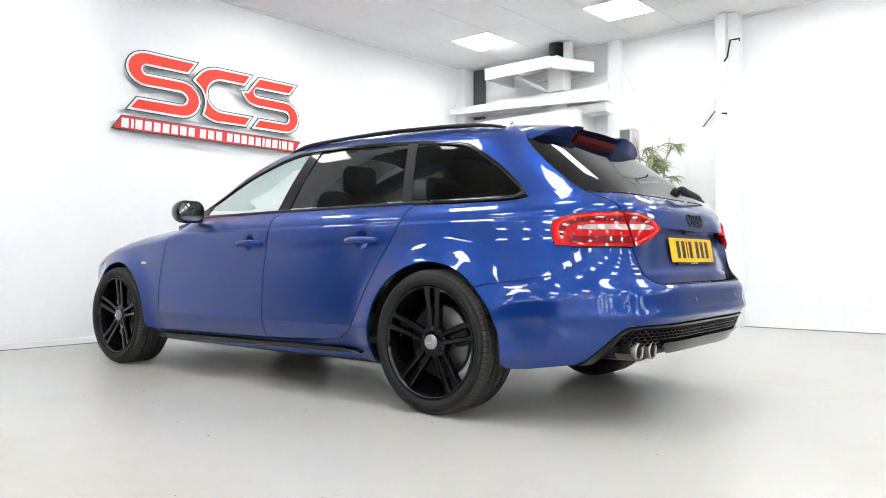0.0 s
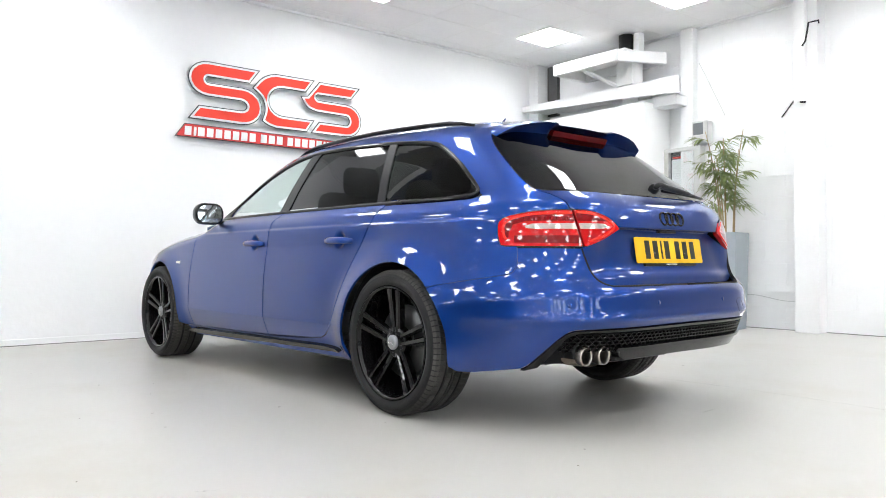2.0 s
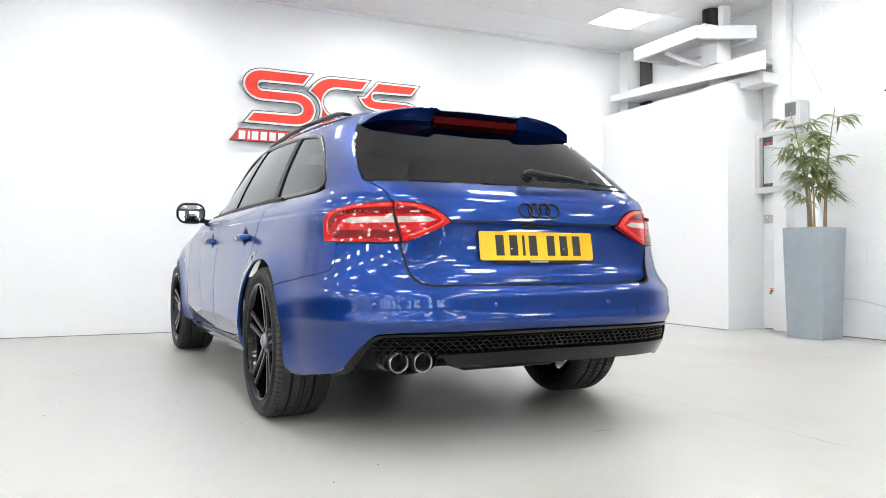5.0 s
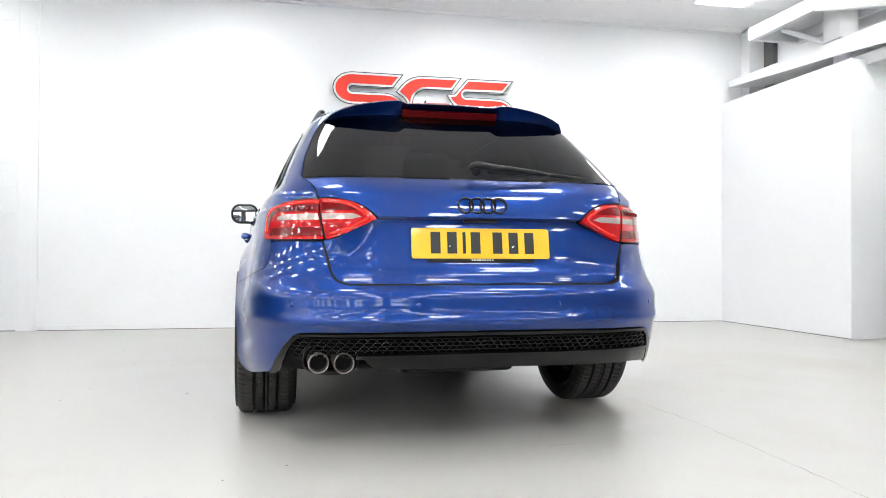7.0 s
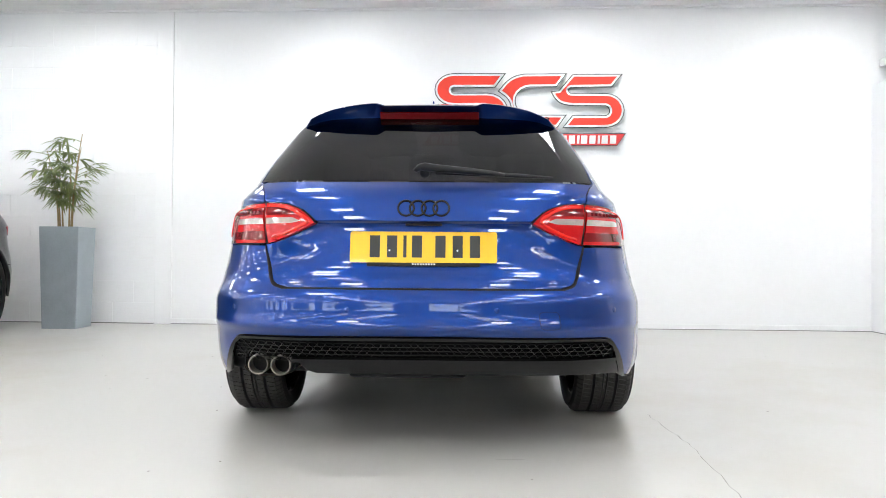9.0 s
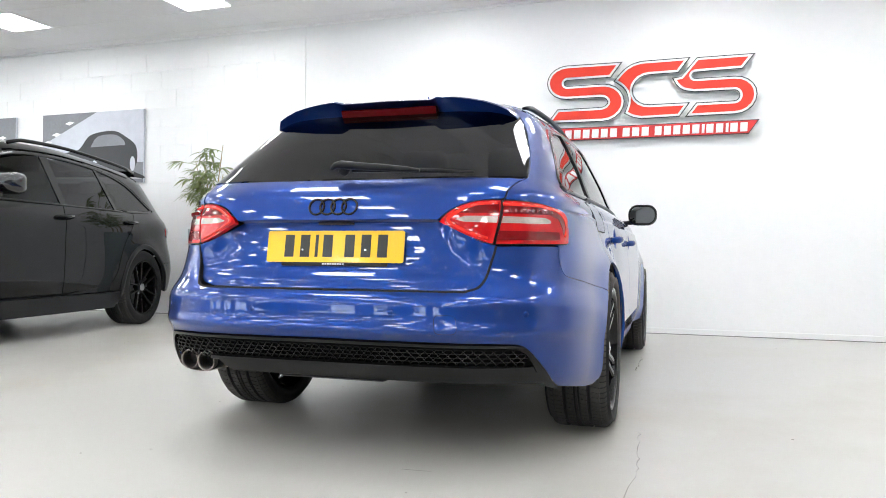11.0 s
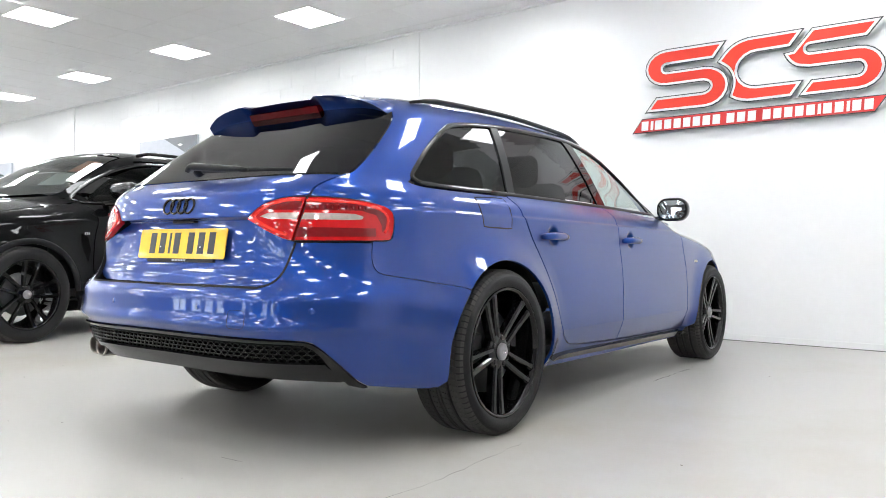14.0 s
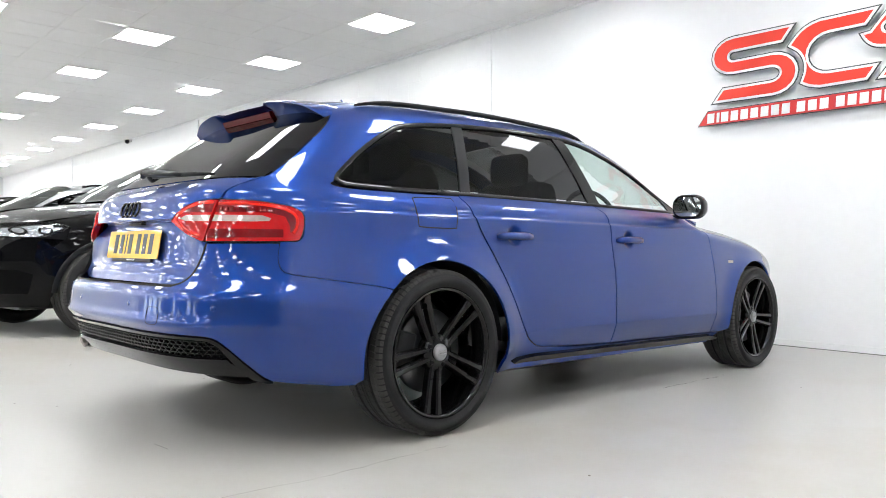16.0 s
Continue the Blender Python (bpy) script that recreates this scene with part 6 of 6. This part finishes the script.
def planter(m, seed, label, spread=0.8, tall=1.0):
    rng = random.Random(seed)
    p = thing("planter", m, label, "planter", "planters")
    bm = bmesh.new()
    h, a, b = 0.985, 0.165, 0.19
    rings = [[bm.verts.new((sx * r, sy * r, z)) for sx, sy in ((-1, -1), (1, -1), (1, 1), (-1, 1))] for r, z in ((a, 0.0), (b, h), (b - 0.015, h), (b - 0.02, h - 0.06))]
    for u, v in zip(rings, rings[1:]):
        for i in range(4):
            bm.faces.new((u[i], u[(i + 1) % 4], v[(i + 1) % 4], v[i]))
    bm.faces.new(rings[0])
    bmesh.ops.bevel(bm, geom=[e for e in bm.edges if abs((e.verts[0].co - e.verts[1].co).z) > 0.5], offset=0.008, segments=2, affect="EDGES", profile=0.5)
    part("pot", bm, STEEL, p, "tall square galvanised grey pot")
    part("soil", block(0.018 - b, b - 0.018, 0.018 - b, b - 0.018, h - 0.10, h - 0.058), SOIL, p, "dark soil")
    plant = thing("bamboo_plant", m @ pose(0.03, 0, h - 0.06), "green artificial bamboo with pale canes", "plant", "bamboo plants")
    for k in range(7):
        a0 = rng.uniform(0, 6.28)
        lean = rng.uniform(0.02, 0.12)
        base = Vector((0.07 * math.cos(a0), 0.07 * math.sin(a0), -0.03))
        top = rng.uniform(0.66, 1.0) * tall
        line = [base + Vector((lean * math.cos(a0) * t * t * 1.6, lean * math.sin(a0) * t * t * 1.6, top * t)) for t in np.linspace(0, 1, 7)]
        part("cane", tube(line, [0.010 - 0.0065 * i / 6 for i in range(7)], 6), CANE, plant, "", True)
        for j in range(7):
            t = 0.36 + 0.64 * (j + rng.random() * 0.6) / 7
            i = min(int(t * 6), 5)
            start = line[i].lerp(line[i + 1], t * 6 - i)
            az = rng.uniform(0, 6.28)
            out = Vector((math.cos(az), math.sin(az), rng.uniform(0.2, 0.75)))
            length = rng.uniform(0.13, 0.30) * spread
            twig = [start + out * length * q - Vector((0, 0, 0.10 * length * q * q * 2.0)) for q in np.linspace(0, 1, 5)]
            bm = tube(twig, [0.0035, 0.003, 0.0026, 0.002, 0.0015], 5)
            for n in range(13):
                q = rng.uniform(0.25, 1.0)
                ii = min(int(q * 4), 3)
                o = twig[ii].lerp(twig[ii + 1], q * 4 - ii)
                ang = az + rng.uniform(-1.25, 1.25)
                dirn = Vector((math.cos(ang), math.sin(ang), rng.uniform(-0.5, 0.45))).normalized()
                side = dirn.cross(Vector((0, 0, 1))).normalized()
                up = side.cross(dirn)
                ln, wd = rng.uniform(0.09, 0.18), rng.uniform(0.009, 0.015)
                v = []
                for f, g in ((0, 0.15), (0.3, 1.0), (0.65, 0.75), (1.0, 0.02)):
                    c = o + dirn * ln * f - Vector((0, 0, 0.35 * ln * f * f))
                    v.append([bm.verts.new(c + side * wd * g + up * wd * 0.35 * g), bm.verts.new(c), bm.verts.new(c - side * wd * g + up * wd * 0.35 * g)])
                for r1, r2 in zip(v, v[1:]):
                    bm.faces.new((r1[0], r1[1], r2[1], r2[0])), bm.faces.new((r1[1], r1[2], r2[2], r2[1]))
            part("leaf_spray", bm, LEAF, plant, "", False, None, False)
    return p


planter(pose(-3.40, 8.08, 0, 0, 0, 9), 5, "tall galvanised grey planter by the side wall", 0.8, 1.22)
planter(pose(-5.76, -0.05, 0, 0, 0, 4), 9, "tall galvanised grey planter by the block wall")

# ---- pictures on the block wall ----
PIC_PALE = mat("print_pale_grey", (0.55, 0.57, 0.63), 0.4, vary=0.12, scale=1.2)
PIC_MID = mat("print_mid_grey", (0.20, 0.21, 0.23), 0.4, vary=0.2, scale=3)
PIC_DARK = mat("print_dark_grey", (0.035, 0.036, 0.04), 0.4, vary=0.2, scale=5)
PIC_LIGHT = mat("print_white", (0.82, 0.83, 0.85), 0.4)


def picture(y0, y1, z0, z1, flip, label):
    w, h = y1 - y0, z1 - z0
    p = thing("canvas_print", pose(WX + 0.005, (y0 + y1) / 2, (z0 + z1) / 2, 0, 0, 90), label, "picture", "canvas prints")
    part("canvas", block(-w / 2, w / 2, -0.035, 0.0, -h / 2, h / 2, 0.003), PIC_PALE, p, "pale grey printed canvas")

    def flat(name, pts, material, lift):
        part(name, plate([(flip * x * w / 2, z * h / 2) for x, z in pts], 0.001), material, p, "", False, pose(0, -0.0355 - lift * 0.0006, 0))
    flat("printed_floor", [(-1, -1), (1, -1), (1, -0.45), (-1, -0.25)], PIC_MID, 1)
    flat("printed_ceiling", [(-1, 1), (0.1, 1), (-1, 0.15)], PIC_MID, 1)
    for cx, cz in ((-0.45, 0.72), (-0.72, 0.42), (-0.9, 0.2)):
        flat("printed_lamp", [(cx - 0.09, cz), (cx, cz + 0.06), (cx + 0.10, cz + 0.02), (cx, cz - 0.05)], PIC_LIGHT, 2)
    flat("printed_car", curve([(-0.68, -0.30), (-0.55, -0.12), (-0.25, -0.02), (-0.08, 0.30), (0.12, 0.42), (0.45, 0.44), (0.68, 0.25), (0.86, 0.0), (0.88, -0.45), (0.72, -0.70), (0.3, -0.74), (-0.2, -0.72), (-0.62, -0.60)], 3), PIC_DARK, 3)
    flat("printed_window", curve([(-0.02, 0.02), (0.12, 0.31), (0.45, 0.34), (0.62, 0.18), (0.66, 0.04)], 3), PIC_MID, 4)
    flat("printed_wheel", [(0.80 + 0.05 * math.cos(a), -0.48 + 0.20 * math.sin(a)) for a in np.linspace(0, 6.1, 18)], PIC_PALE, 4)
    flat("printed_wheel", [(0.06 + 0.07 * math.cos(a), -0.55 + 0.20 * math.sin(a)) for a in np.linspace(0, 6.1, 18)], PIC_PALE, 4)
    flat("printed_headlamp", [(-0.62, -0.28), (-0.42, -0.2), (-0.36, -0.28), (-0.58, -0.36)], PIC_LIGHT, 4)


picture(-2.99, -1.405, 1.58, 2.472, 1, "grey canvas print of a dark car in a showroom")
picture(-5.015, -3.45, 1.58, 2.472, -1, "grey canvas print of a car's flank")
picture(-11.22, -9.68, 1.72, 2.46, 1, "far grey canvas print on the block wall")
for y in (-7.30, -15.57):
    tagged(part("wall_pier_far", block(WX - 0.012, WX + 0.02, y - 0.1, y + 0.1, 0, CEIL, 0.004), WALL), "flat white pier on the block wall", "wall pier", kind="structure")
cctv = thing("cctv_camera", pose(WX, -10.9, 3.23), "small black dome security camera", "security camera")
part("mount", block(0, 0.06, -0.03, 0.03, -0.02, 0.04, 0.006), TRIM, cctv)
part("dome", moved(lathe([(0.0, -0.06), (0.03, -0.05), (0.05, -0.02), (0.05, 0.03), (0.0, 0.03)], 16, "Z"), pose(0.10, 0, 0)), BLACK, cctv, "black dome", True)

# ---- hairline cracks and flecks of the floor ----
CRACK = mat("floor_crack", (0.23, 0.22, 0.20), 0.7, vary=0.3, scale=12)
rng = random.Random(11)
bm = bmesh.new()
for a, b, w in (((-3.75, 4.60), (-4.14, 4.60), 0.004), ((-4.20, 4.59), (-4.36, 4.60), 0.006), ((-2.05, 4.76), (-1.45, 4.80), 0.0016), ((-1.45, 4.80), (-0.56, 4.76), 0.0016), ((-0.56, 4.76), (0.9, 4.70), 0.0014), ((-1.20, 4.05), (-1.21, 4.15), 0.006), ((-1.53, 1.79), (-1.50, 1.86), 0.006)):
    n = 14
    rows = []
    for i in range(n + 1):
        t = i / n
        x, y = a[0] + (b[0] - a[0]) * t, a[1] + (b[1] - a[1]) * t + rng.uniform(-0.006, 0.006)
        ww = w * rng.uniform(0.3, 1.2) * (0.2 if i in (0, n) else 1)
        rows.append((bm.verts.new((x, y - ww, 0.0012)), bm.verts.new((x + 0.002, y + ww, 0.0012))))
    for p, q in zip(rows, rows[1:]):
        bm.faces.new((p[0], q[0], q[1], p[1]))
tagged(part("floor_cracks", bm, CRACK), "hairline cracks and scuffs in the resin floor", "floor cracks", kind="stuff")

FLECK = mat("floor_chip", (0.12, 0.10, 0.08), 0.8, vary=0.3)
rng = random.Random(3)
bm = bmesh.new()
for _ in range(70):
    x, y = rng.uniform(-5.5, 1.5), rng.uniform(-1.0, 7.8)
    r = rng.uniform(0.002, 0.007)
    v = [bm.verts.new((x + r * rng.uniform(0.4, 1.4) * math.cos(a), y + r * rng.uniform(0.4, 1.4) * math.sin(a), 0.0015)) for a in np.linspace(0, 5.4, 6)]
    bm.faces.new(v)
tagged(part("floor_chips", bm, FLECK), "tiny dark chips and dirt flecks on the floor", "floor chips", kind="stuff")

# ---- block courses of the two block walls, pieces last ----
def block_mesh(name, w, h, d):
    b = block(-w / 2, w / 2, -d, 0.004, -h / 2, h / 2)
    bmesh.ops.bevel(b, geom=[e for e in b.edges if abs(e.verts[0].co.y + d) < 1e-6 and abs(e.verts[1].co.y + d) < 1e-6], offset=0.0015, segments=1, affect="EDGES", profile=0.5)
    me = bpy.data.meshes.new(name)
    b.to_mesh(me)
    b.free()
    me.materials.append(BLOCKWORK)
    return me


BW, BH = 0.448, 0.2245
whole_me, half_me = block_mesh("block", BW - 0.004, BH - 0.004, 0.0028), block_mesh("half_block", BW / 2 - 0.004, BH - 0.004, 0.0028)
for row in range(15):
    z = (row + 0.5) * BH
    if z + BH / 2 > CEIL:
        break
    y = 0.607
    first = True
    while y > -7.0:
        w = BW / 2 if first and row % 2 else BW
        ob = new("block", half_me if w < BW else whole_me)
        ob.parent, ob.matrix_local = wall_block, pose(WX - 0.004 + rng.uniform(-0.0004, 0.0004), y - w / 2, z, 0, 0, 90)
        y -= w
        first = False
    x = -4.26
    first = True
    while x + BW < -0.9:
        w = BW / 2 if first and row % 2 else BW
        ob = new("block", half_me if w < BW else whole_me)
        ob.parent, ob.matrix_local = wall_right, pose(x + w / 2, WY + 0.004 + rng.uniform(-0.0004, 0.0004), z)
        x += w
        first = False
